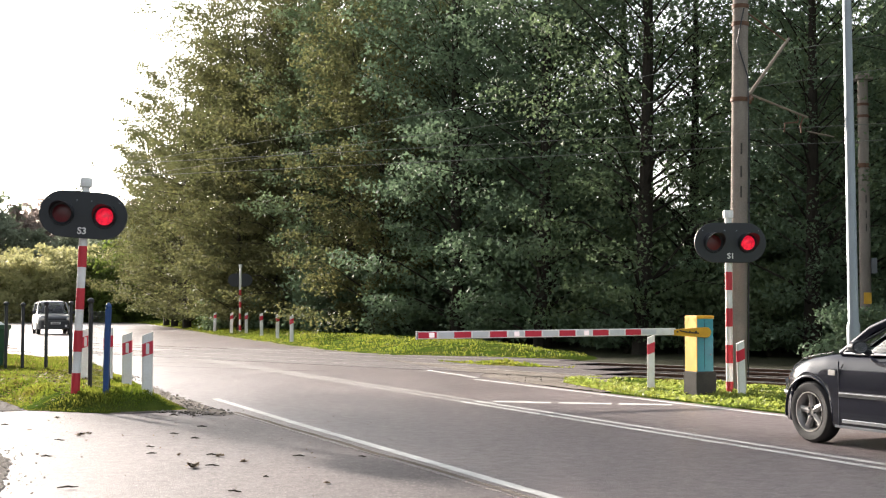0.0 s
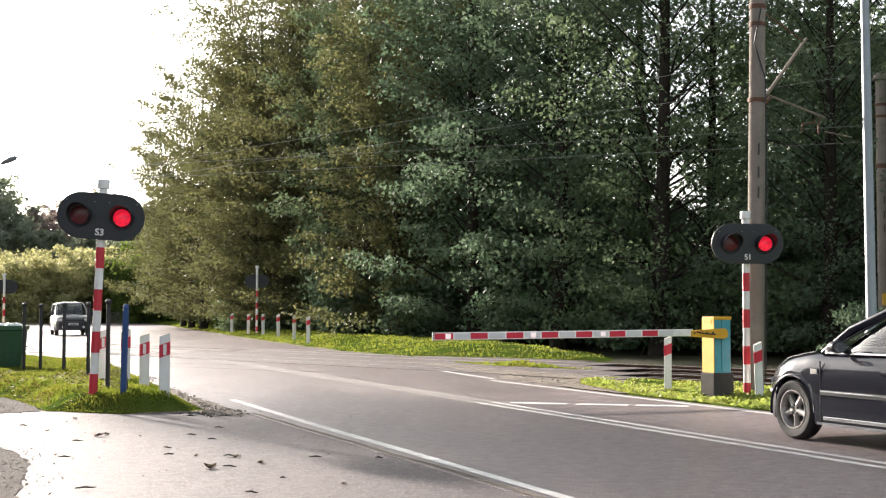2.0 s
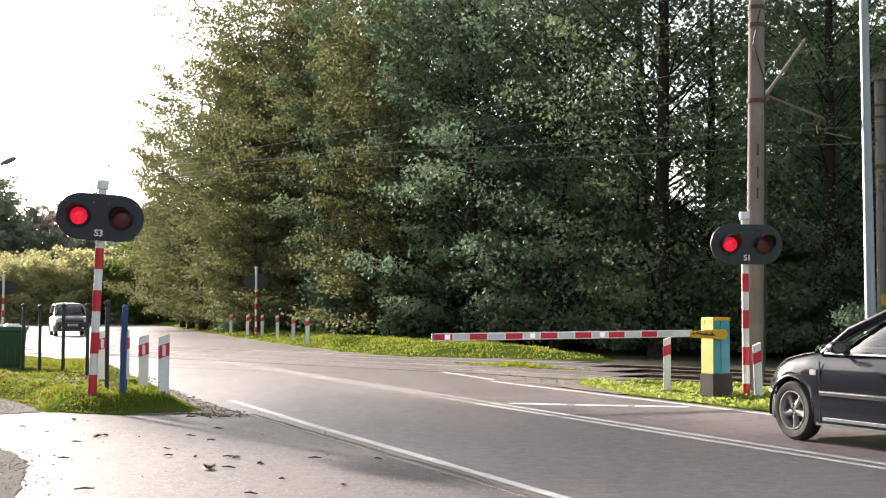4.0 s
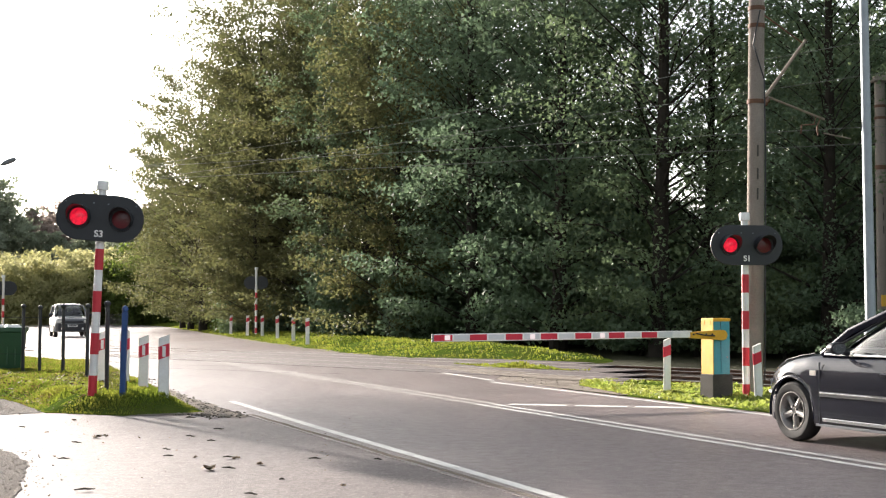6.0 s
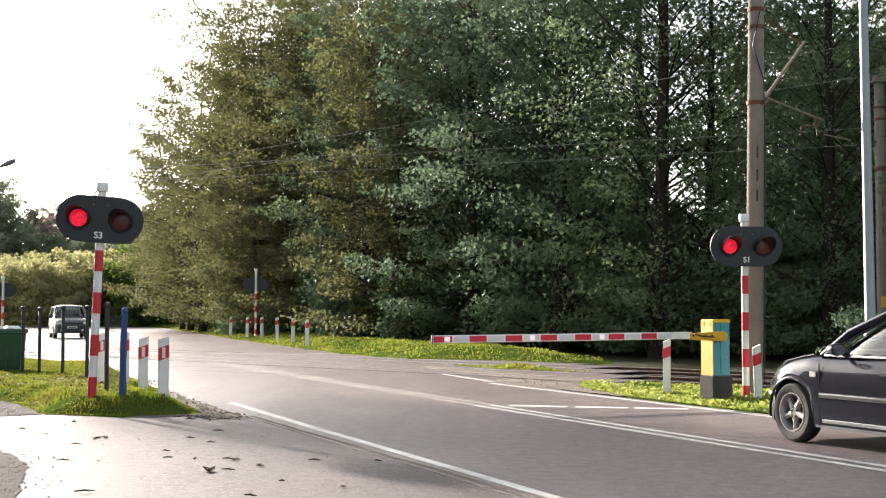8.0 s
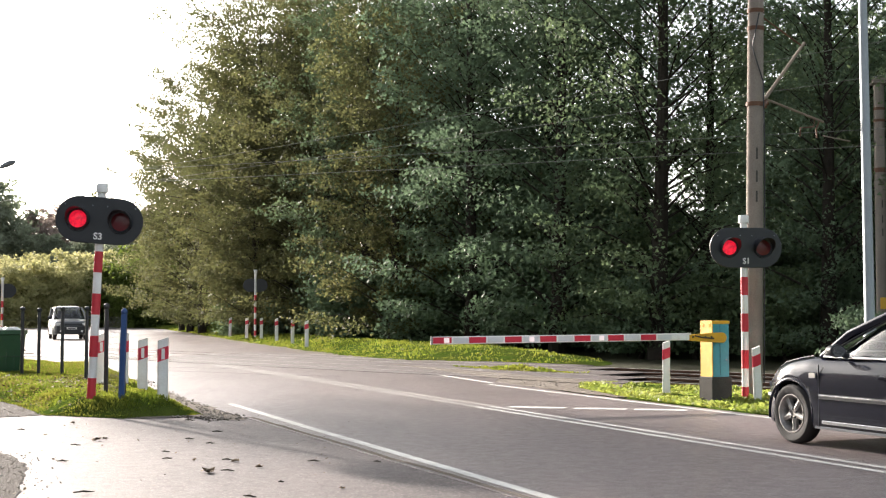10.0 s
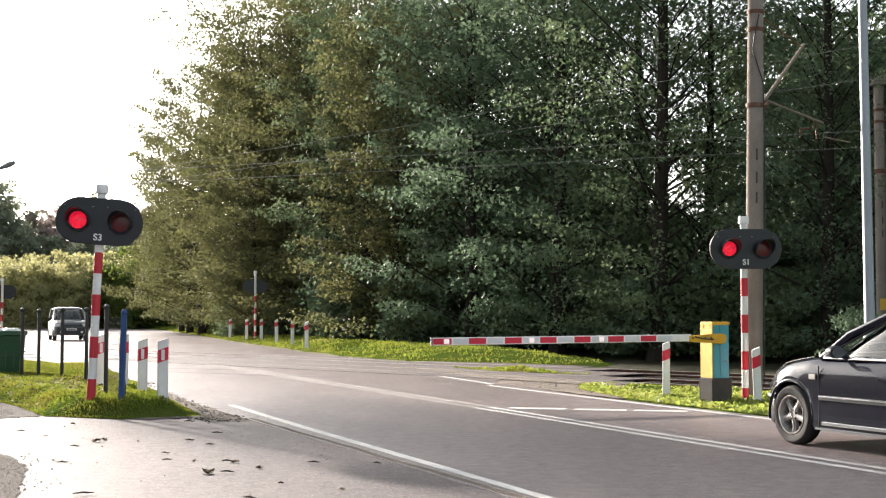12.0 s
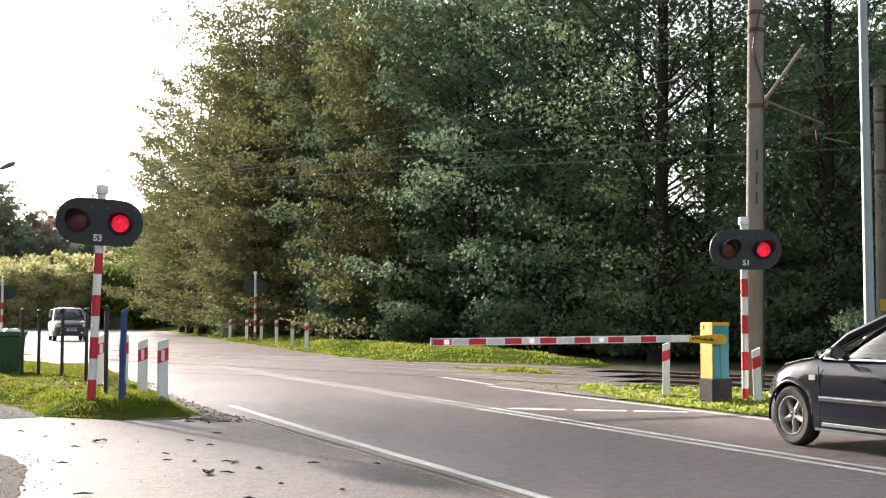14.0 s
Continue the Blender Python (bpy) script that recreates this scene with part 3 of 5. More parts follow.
# ---- barrier ----
def barrier():
    # local: x along the boom away from the drive, y towards the drivers
    th = thing("level_crossing_barrier", "lowered red and white barrier boom on yellow and teal cabinet", "barrier", m=pose(4.53, 21.62, 0.0, 0, 0, 203))
    part("plinth", Shape().box((0, 0, 0.11), (0.39, 0.39, 0.46), 0.015), DARK_CONCRETE, th, "dark concrete plinth")
    part("cabinet", Shape().box((0, 0, 0.78), (0.325, 0.325, 0.9), 0.01), TEAL, th, "teal painted steel cabinet")
    part("front_panel", Shape().box((0.17, 0, 0.79), (0.016, 0.34, 0.91), 0.005), YELLOW, th, "yellow painted panel towards the road")
    part("lid", Shape().box((0, 0, 1.235), (0.35, 0.35, 0.055), 0.01), YELLOW, th, "yellow lid")
    for y in (-0.09, 0.09):
        part("lid_clip", Shape().box((0.176, y, 1.19), (0.016, 0.045, 0.07), 0.004), YELLOW, th)
    part("door_seam", Shape().box((0.02, 0.1655, 0.79), (0.006, 0.003, 0.84), 0.0005), BLACK, th, "dark door seam")
    part("lock", Shape().lathe([(0.014, 0), (0.014, 0.01), (0.006, 0.014)], 10, pose(-0.1, 0.165, 0.62, -90)), GALVANISED, th, "small lock")
    outl = [(0.66, -0.045), (0.2, -0.075)] + [(0.02 + 0.085 * math.cos(t), 0.085 * math.sin(t)) for t in (-math.pi / 2 - math.pi * k / 10 for k in range(11))] + [(0.2, 0.08), (0.66, 0.05)]
    part("boom_holder", Shape().prism(outl, -0.03, 0.03, Matrix.Translation((0, 0.21, 0.985)) @ FRONT, 0.006), YELLOW, th, "yellow holder of the boom")
    part("linkage", Shape().box((0.34, 0.13, 1.0), (0.26, 0.1, 0.05), 0.01), YELLOW, th, "yellow linkage")
    part("linkage_bar", Shape().tube([(0.2, 0.255, 0.975), (0.42, 0.255, 0.99), (0.56, 0.25, 1.02)], 0.011, 8), BLACK_STEEL, th, "dark linkage bar")
    for x in (0.24, 0.36, 0.6):
        part("bolt", Shape().lathe([(0.016, 0), (0.016, 0.012), (0.008, 0.016)], 8, pose(x, 0.24, 1.0, -90)), BLACK_STEEL, th)
    boom = part("boom", Shape().box((0, 0, 0), (4.56, 0.045, 0.115), 0.008), WHITE, th, "white aluminium boom", pose(0.62 + 2.28, 0.21, 0.99, 0, 0.35, 0))
    red = [(4.87, 5.17)] + [(4.3 - 0.602 * k, 4.585 - 0.602 * k) for k in range(6)]
    for x0, x1 in red:
        for sy in (-1, 1):
            part("red_stripe", Shape().box(((x0 + x1) / 2 - 2.9, sy * 0.024, 0), (x1 - x0, 0.004, 0.09), 0.001), RED_SHEET, boom, "red reflective stripe")
            part("white_stripe", Shape().box((x0 - 0.16 - 2.9, sy * 0.024, 0), (0.26, 0.004, 0.078), 0.001), OLD_WHITE, boom, "pale grey reflective stripe")
    for x in (4.955, 3.53, 2.3):
        part("boom_lamp", Shape().box((x - 2.9, 0.034, 0), (0.085, 0.025, 0.075), 0.008), BOOM_LAMP_ON, boom, "small pale lamp on the boom")
    part("end_cap", Shape().box((2.285, 0, 0), (0.02, 0.055, 0.125), 0.006), GREY_PLASTIC, boom, "grey end cap")
    return th


barrier()
far_box = thing("barrier_drive", "yellow barrier drive cabinet across the road", "barrier", m=pose(-20.6, 58.5, -0.05, 0, 0, 23))
part("cabinet", Shape().box((0, 0, 0.75), (0.5, 0.5, 1.3), 0.015), YELLOW, far_box, "yellow cabinet")
part("plinth", Shape().box((0, 0, 0.1), (0.56, 0.56, 0.3), 0.015), DARK_CONCRETE, far_box)


# ---- marker posts ----
def marker_post():
    th = thing("marker_post", "white plastic marker post with a red slanting band", "marker post", "marker posts at the crossing")
    sec = [(-0.06, -0.03), (0.06, -0.03), (0.075, 0.0), (0.06, 0.03), (-0.06, 0.03), (-0.075, 0.0)]
    s = Shape()
    s.rings([[(x, y, z + 0.35 * x * (1 if z > 0.5 else 0)) for x, y in sec] for z in (-0.12, 0.86)])
    part("post", s, WHITE, th, "white plastic post")
    b = Shape()
    b.rings([[(x * 1.03, y * 1.06, z + 0.35 * x) for x, y in sec] for z in (0.56, 0.74)])
    part("band", b, RED_SHEET, th, "red reflective band")
    r = Shape().box((0, -0.0335, 0.65), (0.045, 0.003, 0.15), 0.001)
    part("reflector", r, WHITE, th, "pale reflector")
    return th


MARK = marker_post()
MARK.matrix_basis = pose(-3.9, 18.2, 0.165, 0, 0, 14)
near = [(-4.55, 19.8, 0.13, 0, 0, 12), (-5.13, 21.0, 0.18, 0, 0, 12), (-5.6, 21.4, 0.18, 0, 0, 14), (4.0, 23.3, 0.02, 0, 0.5, 20), (5.14, 21.25, -0.03, 0, -2.0, 20)]
far = [(-11.25, 69.0, 0.29), (-9.62, 64.0, 0.29), (-8.75, 63.0, 0.29), (-7.35, 57.8, 0.29), (-6.15, 53.5, 0.27), (-5.1, 49.0, 0.24)]
for p in near[:3]:
    copy_thing(MARK, pose(*p))
for p in near[3:] + [(*p, 0, random.uniform(-2, 2), 15) for p in far]:
    plain = copy_thing(MARK, pose(*p))
    for o in list(plain.children):
        if o.name.startswith("reflector"):
            bpy.data.objects.remove(o)


# ---- poles and overhead line ----
def catenary_pole(label, m, high, bracket):
    th = thing("catenary_pole", label, "railway pole", "poles of the overhead line", m)
    s = Shape()
    s.rings([[((r) * math.cos(2 * math.pi * k / 16), r * math.sin(2 * math.pi * k / 16), z) for k in range(16)] for z, r in ((-0.3, 0.15), (2.5, 0.146), (5.5, 0.14), (high, 0.132))])
    part("shaft", s, CONCRETE, th, "weathered concrete shaft", smooth=True)
    for z in (5.02, 6.35, 6.66):
        if z < high:
            part("collar", Shape().tube([(0, 0, z - 0.035), (0, 0, z + 0.035)], 0.162 if z < 6 else 0.15, 16), RUST, th, "steel collar", smooth=True)
    part("cap", Shape().box((0, 0, high + 0.03), (0.3, 0.3, 0.1), 0.02), CONCRETE, th, "concrete cap")
    for z in (4.15, 3.75, 3.4):
        part("slot", Shape().box((0.0, -0.143, z), (0.03, 0.02, 0.2), 0.004), DARK_CONCRETE, th, "dark slot")
    if bracket:
        def along(r, z):
            return (0.719 * r, 0.695 * r, z)
        part("strut", Shape().tube([along(0.1, 5.05), along(0.35, 5.2), along(1.62, 6.36)], [0.022, 0.032, 0.028], 10), STEEL_GREEN, th, "pale brown cantilever strut", smooth=True)
        part("strut_end", Shape().lathe([(0.03, 0), (0.07, 0.05), (0.05, 0.1), (0.07, 0.15), (0.03, 0.2)], 10), INSULATOR, th, "brown insulator", pose(*along(0.22, 5.0), 0, 48, 44), smooth=True)
        part("tie", Shape().tube([along(0.12, 6.62), along(1.5, 6.3)], 0.014, 8), RUST, th, "thin steel tie")
        part("registration_arm", Shape().tube([along(0.35, 5.16), along(2.3, 4.98)], 0.022, 8), STEEL_GREEN, th, "registration arm")
        part("dropper", Shape().tube([along(2.0, 5.0), along(1.95, 4.85), along(1.5, 4.78), along(1.48, 4.62)], 0.016, 6), RUST, th, "bent dropper")
        part("dropper", Shape().tube([along(2.16, 4.98), along(2.05, 4.82), along(2.08, 4.66)], 0.016, 6), RUST, th, "bent dropper")
        part("contact_arm", Shape().tube([along(2.3, 4.72), along(3.3, 4.72)], 0.014, 6), STEEL_GREEN, th, "thin contact wire arm")
        part("cable", Shape().tube([(0.02, -0.17, 6.6), (-0.09, -0.15, 6.0), (0.1, -0.155, 5.4), (0.13, -0.155, 4.2), (0.14, -0.16, 0.2)], 0.012, 6), BLACK_STEEL, th, "dark cable")
    return th


catenary_pole("weathered concrete overhead line pole with cantilever, beside the near track", pose(5.37, 22.5, 0.0, 0, 0.95, 0), 8.0, True)
far_pole = catenary_pole("weathered concrete overhead line pole beyond the far track", pose(11.5, 34.0, 0.1), 7.4, False)
part("cap_plate", Shape().box((0, 0, 7.34), (0.42, 0.42, 0.06), 0.01), CONCRETE, far_pole, "wider cap plate")
part("collar", Shape().tube([(0, 0, 5.02), (0, 0, 5.1)], 0.16, 16), RUST, far_pole, "steel collar", smooth=True)
part("sign", Shape().box((0.0, -0.17, 1.55), (0.2, 0.02, 0.3), 0.004), YELLOW, far_pole, "small yellow plate")
part("box", Shape().box((0.2, -0.1, 2.4), (0.14, 0.12, 0.4), 0.01), GREY_PLASTIC, far_pole, "small grey box")

mast = thing("lamp_mast", "tall galvanised steel lamp mast behind the car", "street lamp", m=pose(6.9, 21.0, -0.09))
part("shaft", Shape().tube([(0, 0, 0), (0, 0, 1.2), (0, 0, 1.25), (-0.05, 0, 9.0)], [0.11, 0.105, 0.085, 0.06], 16), GALVANISED, mast, "galvanised tapered shaft", smooth=True)
part("arm", Shape().tube([(-0.05, 0, 8.9), (-0.3, 0.3, 9.3), (-1.2, 0.9, 9.5)], 0.04, 10), GALVANISED, mast, "steel arm", smooth=True)
part("lamp_head", Shape().box((-1.5, 1.1, 9.5), (0.6, 0.25, 0.12), 0.04), GALVANISED, mast, "grey lamp head")

street = thing("street_lamp", "grey street lamp with a long head, far along the road", "street lamp", m=pose(-22.9, 64.0, -0.05))
part("shaft", Shape().tube([(0, 0, 0), (0, 0, 8.2)], [0.09, 0.05], 12), GALVANISED, street, smooth=True)
part("arm", Shape().tube([(0, 0, 8.1), (0.2, 0, 8.5), (0.95, 0, 8.68)], 0.03, 8), GALVANISED, street, smooth=True)
head = Shape()
head.rings([[(x, w * math.cos(t), z + h * math.sin(t)) for t in (2 * math.pi * k / 14 for k in range(14))] for x, w, h, z in ((0.95, 0.03, 0.03, 8.62), (1.1, 0.11, 0.1, 8.68), (1.4, 0.15, 0.15, 8.8), (1.7, 0.1, 0.12, 8.9), (1.78, 0.03, 0.04, 8.92))])
part("lamp_head", head, GREY_PLASTIC, street, "dark grey lamp head", smooth=True)


def overhead_wire(p0, p1, sag, r, label):
    s = Shape()
    a0, b0 = Vector(p0), Vector(p1)
    s.tube([a0.lerp(b0, k / 24) - Vector((0, 0, sag * 4 * (k / 24) * (1 - k / 24))) for k in range(25)], r, 5)
    tagged(new("overhead_wire", s.mesh("overhead_wire", WIRE)), label, "wire", "wires of the overhead line")


for v, z in ((21.92, 6.3), (21.92, 5.68)):
    overhead_wire(track_point(v, 60, z), track_point(v, -11.7, z), 0.0, 0.0065, "overhead line wire above the near track")
    overhead_wire(track_point(v, -11.7, z), track_point(v, -75, z), 0.3 if z > 6 else 0.1, 0.0065, "overhead line wire above the near track")
for z, tilt in ((5.38, 0.0), (5.02, 0.0)):
    q = Vector((7.0, 29.1, z))
    w = Vector((-0.9135, 0.407, 0))
    overhead_wire(q - w * 12, q + w * 55, 0.0, 0.008, "dark overhead wire that runs across before the wood")


# ---- fence, bin ----
def fence():
    th = thing("fence", "thin black steel fence with ball tops and wire mesh", "fence")
    posts = [(-11.9, 26.6, 0.2, 1.2), (-10.6, 26.0, 0.2, 1.22), (-9.35, 25.4, 0.2, 1.22), (-8.06, 25.0, 0.2, 1.22), (-7.74, 25.0, 0.2, 1.2), (-7.0, 24.0, 0.2, 1.22), (-6.28, 23.0, 0.2, 1.22), (-4.9, 19.0, 0.2, 1.24)]
    for x, y, z, h in posts:
        p = part("fence_post", Shape().tube([(0, 0, -0.2), (0, 0, h)], 0.032, 10), BLACK_STEEL, th, "black steel post", pose(x, y, z), smooth=True)
        part("ball_top", Shape().lathe([(0.02, 0), (0.042, 0.02), (0.05, 0.045), (0.042, 0.07), (0.012, 0.088)], 12), BLACK_STEEL, p, "", pose(0, 0, h), smooth=True)
    for (x0, y0, z0, _), (x1, y1, z1, _) in zip(posts[:-2], posts[1:-1]):
        for h in (0.35, 1.05):
            part("fence_wire", Shape().tube([(x0, y0, z0 + h), (x1, y1, z1 + h)], 0.004, 5), SEAT, th, "thin dark wire")
    s = Shape()
    a0, b0 = Vector((-4.9, 19.0, 0.2)), Vector((-4.42, 17.95, 0.2))
    for k in range(15):
        h = Vector((0, 0, 0.08 + 0.075 * k))
        s.tube([a0 + h, b0 + h], 0.0014, 4)
    for k in range(1, 22):
        c = a0.lerp(b0, k / 22)
        s.tube([c + Vector((0, 0, 0.08)), c + Vector((0, 0, 1.13))], 0.0014, 4)
    tagged(part("wire_mesh", s, SEAT, th, "thin grey wire mesh"), kind="stuff")
    return th


fence()
blue = thing("blue_post", "dark blue steel gate post with a rounded top", "post", m=pose(-4.4, 17.9, 0.18, 0, 1.2, 0))
part("post", Shape().box((0, 0, 0.55), (0.075, 0.075, 1.3), 0.012), BLUE_STEEL, blue, "blue painted post")
part("top", Shape().lathe([(0.04, 0), (0.045, 0.03), (0.03, 0.06), (0.006, 0.075)], 12), BLUE_STEEL, blue, "", pose(0, 0, 1.2), smooth=True)
part("brace", Shape().tube([(-0.06, 0.5, -0.15), (-0.03, 0.06, 0.72)], 0.025, 8), BLACK_STEEL, blue, "dark steel brace")

bin_thing = thing("wheeled_bin", "dark green wheeled bin filled to the rim, beside the fence", "bin", m=pose(-8.67, 26.0, 0.15, 0, 0, 12))
s = Shape()
s.rings([[(x * w, y * d - 0.03 * z, z) for x, y in ((-1, -1), (1, -1), (1, 1), (-1, 1))] for z, w, d in ((0.02, 0.23, 0.26), (0.1, 0.25, 0.28), (0.8, 0.31, 0.36), (0.82, 0.34, 0.39), (0.9, 0.34, 0.39), (0.9, 0.3, 0.35), (0.8, 0.29, 0.34))])
part("body", s, BIN_GREEN, bin_thing, "green plastic body")
for x in (-0.15, 0.0, 0.15):
    part("rib", Shape().box((x, -0.335, 0.45), (0.03, 0.02, 0.6), 0.006), BIN_GREEN, bin_thing)
part("handle", Shape().tube([(-0.25, 0.4, 0.92), (-0.25, 0.46, 0.92), (0.25, 0.46, 0.92), (0.25, 0.4, 0.92)], 0.016, 8), BIN_GREEN, bin_thing)
rub = Shape()
for k in range(7):
    rub.box((random.uniform(-0.2, 0.2), random.uniform(-0.22, 0.22), 0.88), (random.uniform(0.15, 0.3), random.uniform(0.15, 0.3), random.uniform(0.08, 0.16)), 0.04, pose(0, 0, 0, 0, 0, random.uniform(-20, 20)))
part("rubbish", rub, WHITE, bin_thing, "pale rubbish bags")
for x in (-0.24, 0.24):
    part("wheel", Shape().tube([(x - 0.03, 0.27, 0.09), (x + 0.03, 0.27, 0.09)], 0.09, 16), RUBBER, bin_thing, "black wheel", smooth=True)


# ---- cars ----
def wheel(parent, x, y, r, wide, mat_rim):
    """A wheel that turns about its y axis; its outer face looks along the sign of y."""
    side = 1 if y > 0 else -1
    turn = pose(0, 0, 0, -90 * side)  # lathe axis z to +-y
    w = part("wheel", Shape().lathe([(0.06, -0.1), (0.13, -0.1), (0.13, 0.01), (0.04, 0.012)], 20, turn), BLACK_STEEL, parent, "wheel with brake disc", pose(x, y, r), smooth=True)
    h = wide / 2
    k = r / 0.317
    prof = [(0.2 * k, -h * 0.86), (0.235 * k, -h), (0.285 * k, -h), (0.306 * k, -h * 0.82), (r, -h * 0.55), (r, h * 0.55), (0.306 * k, h * 0.82), (0.285 * k, h), (0.235 * k, h), (0.2 * k, h * 0.86), (0.195 * k, 0)]
    prof.append(prof[0])
    part("tyre", Shape().lathe(prof, 44, turn, caps=False), RUBBER, w, "black rubber tyre", smooth=True)
    rim = [(0.19 * k, -h * 0.8), (0.175 * k, -h * 0.4), (0.17 * k, h * 0.3), (0.188 * k, h * 0.72), (0.206 * k, h * 0.9), (0.206 * k, h * 0.98), (0.196 * k, h * 0.98), (0.18 * k, h * 0.62), (0.165 * k, h * 0.2), (0.165 * k, -h * 0.5), (0.18 * k, -h * 0.8)]
    part("rim", Shape().lathe(rim, 40, turn, caps=False), mat_rim, w, "alloy rim", smooth=True)
    part("hub", Shape().lathe([(0.075 * k, h * 0.2), (0.07 * k, h * 0.55), (0.045 * k, h * 0.66), (0.03 * k, h * 0.66), (0.028 * k, h * 0.6)], 24, turn), mat_rim, w, "alloy hub", smooth=True)
    for q in range(5):
        s = Shape()
        rings = []
        for rr, ww, z in ((0.04, 0.04, 0.58), (0.08, 0.036, 0.6), (0.125, 0.032, 0.55), (0.178, 0.044, 0.6)):
            rings.append([(rr * k, -ww * k, h * z - 0.035), (rr * k, ww * k, h * z - 0.035), (rr * k, ww * k * 0.85, h * z), (rr * k, 0, h * z + 0.012), (rr * k, -ww * k * 0.85, h * z)])
        s.rings(rings, m=turn @ pose(0, 0, 0, 0, 0, 72 * q))
        part("spoke", s, mat_rim, w, smooth=True)
        part("wheel_bolt", Shape().lathe([(0.012, 0), (0.012, 0.012), (0.006, 0.016)], 8, turn @ pose(0, 0, 0, 0, 0, 72 * q + 36) @ Matrix.Translation((0.05 * k, 0, h * 0.6))), BLACK_STEEL, w)
    return w


def smooth_at(x, table):
    """Reads a table of (x, value), eased between its rows."""
    for (a0, va), (b0, vb) in zip(table[:-1], table[1:]):
        if x <= b0:
            k = max(0.0, (x - a0) / (b0 - a0))
            return va + (vb - va) * k
    return table[-1][1]


def car(name, label, m, paint, plan, top, low, axle, r, track, cabin, roof, glass_low, mat_rim, wide=0.195, arch=0.36, parts=True):
    """plan: half-width by x; top: bonnet and belt height by x; low: underside by x; cabin: rings of (x front, x rear, half-width, z)."""
    th = thing(name, label, "car", m=m)
    x0, x1 = plan[0][0], plan[-1][0]
    xs = sorted(set([x0 + (x1 - x0) * k / 64 for k in range(65)] + [x1 - d for d in (0.01, 0.03, 0.05, 0.08)] + [x0 + d for d in (0.01, 0.03, 0.05, 0.08)]))
    rings = []
    for x in xs:
        w, zt, zb = smooth_at(x, plan), smooth_at(x, top), smooth_at(x, low)
        za = zb
        for ax in axle:
            if abs(x - ax) < arch:
                za = max(za, r + math.sqrt(arch * arch - (x - ax) ** 2))
        mid = zb + (zt - zb) * 0.5
        half = [(0.0, zb), (w - 0.27, zb), (w - 0.27, max(za, zb)), (w - 0.02, za), (w - 0.004, za + 0.03), (w, max(mid - 0.12, za + 0.04)), (w, max(mid + 0.08, za + 0.05)),
                (w - 0.012, max(zt - 0.17, za + 0.06)), (w - 0.035, max(zt - 0.09, za + 0.07)), (w - 0.075, zt - 0.03), (w - 0.16, zt), (w * 0.45, zt + 0.028), (0.0, zt + 0.035)]
        rings.append([(x, y, z) for y, z in half] + [(x, -y, z) for y, z in reversed(half[1:-1])])
    part("body", Shape().rings(rings), paint, th, "painted body shell", smooth=True)
    n = 40

    def ring(xf, xr, w, z):
        c, hl = (xf + xr) / 2, (xf - xr) / 2
        out = []
        for k in range(n):
            t = 2 * math.pi * k / n
            cx, cy = math.cos(t), math.sin(t)
            out.append((c + hl * math.copysign(abs(cx) ** 0.35, cx), w * math.copysign(abs(cy) ** 0.35, cy), z))
        return out
    part("glasshouse", Shape().rings([ring(*c) for c in cabin]), PANE, th, "clear reflecting glass", smooth=True)
    part("roof", Shape().rings([ring(*c) for c in roof]), paint, th, "painted roof", smooth=True)
    (bf, br, bw, bz), (tf, tr, tw, tz) = cabin[0], cabin[-1]
    for sy in (-1, 1):
        part("pillar", Shape().tube([(bf - 0.04, sy * (bw - 0.035), bz), ((bf + tf) / 2 + 0.02, sy * ((bw + tw) / 2 + 0.01), (bz + tz) / 2 + 0.03), (tf - 0.03, sy * (tw + 0.0), tz + 0.01)], 0.048, 12), paint, th, "windscreen pillar", smooth=True)
        part("pillar", Shape().tube([(br + 0.1, sy * (bw - 0.03), bz), (tr + 0.08, sy * (tw - 0.01), tz)], 0.09, 8), paint, th, "rear pillar", smooth=True)
        part("pillar", Shape().tube([(-0.28, sy * (bw + 0.0), bz), (-0.36, sy * (tw + 0.005), tz)], 0.028, 6), BLACK, th, "black door pillar")
        part("roof_rail", Shape().tube([(tf - 0.02, sy * (tw + 0.004), tz + 0.012), (tf - 0.5, sy * (tw + 0.012), tz + 0.02), (tr + 0.1, sy * (tw + 0.004), tz + 0.012)], 0.026, 8), paint, th, "roof edge", smooth=True)
        part("window_trim", Shape().tube([(bf - 0.1, sy * (bw + 0.008), bz + 0.008), (br + 0.2, sy * (bw + 0.008), bz + 0.008)], 0.011, 6), CHROME, th, "bright window trim")
        part("window_seal", Shape().tube([(bf - 0.1, sy * (bw + 0.002), bz + 0.02), (tf - 0.06, sy * (tw + 0.014), tz - 0.015), (tr + 0.2, sy * (tw + 0.014), tz - 0.015)], 0.014, 6), BLACK, th, "black window seal")
    for sy in (-1, 1):
        sx = bf - 1.25
        part("seat", Shape().box((sx, sy * 0.36, bz + 0.05), (0.14, 0.48, 0.5), 0.06, pose(0, 0, 0, 0, -6, 0)), SEAT, th, "dark cloth front seat")
        part("headrest", Shape().box((sx - 0.09, sy * 0.36, bz + 0.34), (0.1, 0.26, 0.17), 0.045), SEAT, th, "dark headrest")
    part("rear_seat", Shape().box((bf - 2.2, 0, bz + 0.0), (0.16, 1.2, 0.5), 0.06), SEAT, th, "dark rear seat")
    part("dashboard", Shape().box((bf - 0.45, 0, bz + 0.0), (0.5, 1.3, 0.14), 0.05), BLACK, th, "black dashboard")
    ring_m = pose(bf - 0.78, 0.36, bz + 0.06, 0, -62, 0)
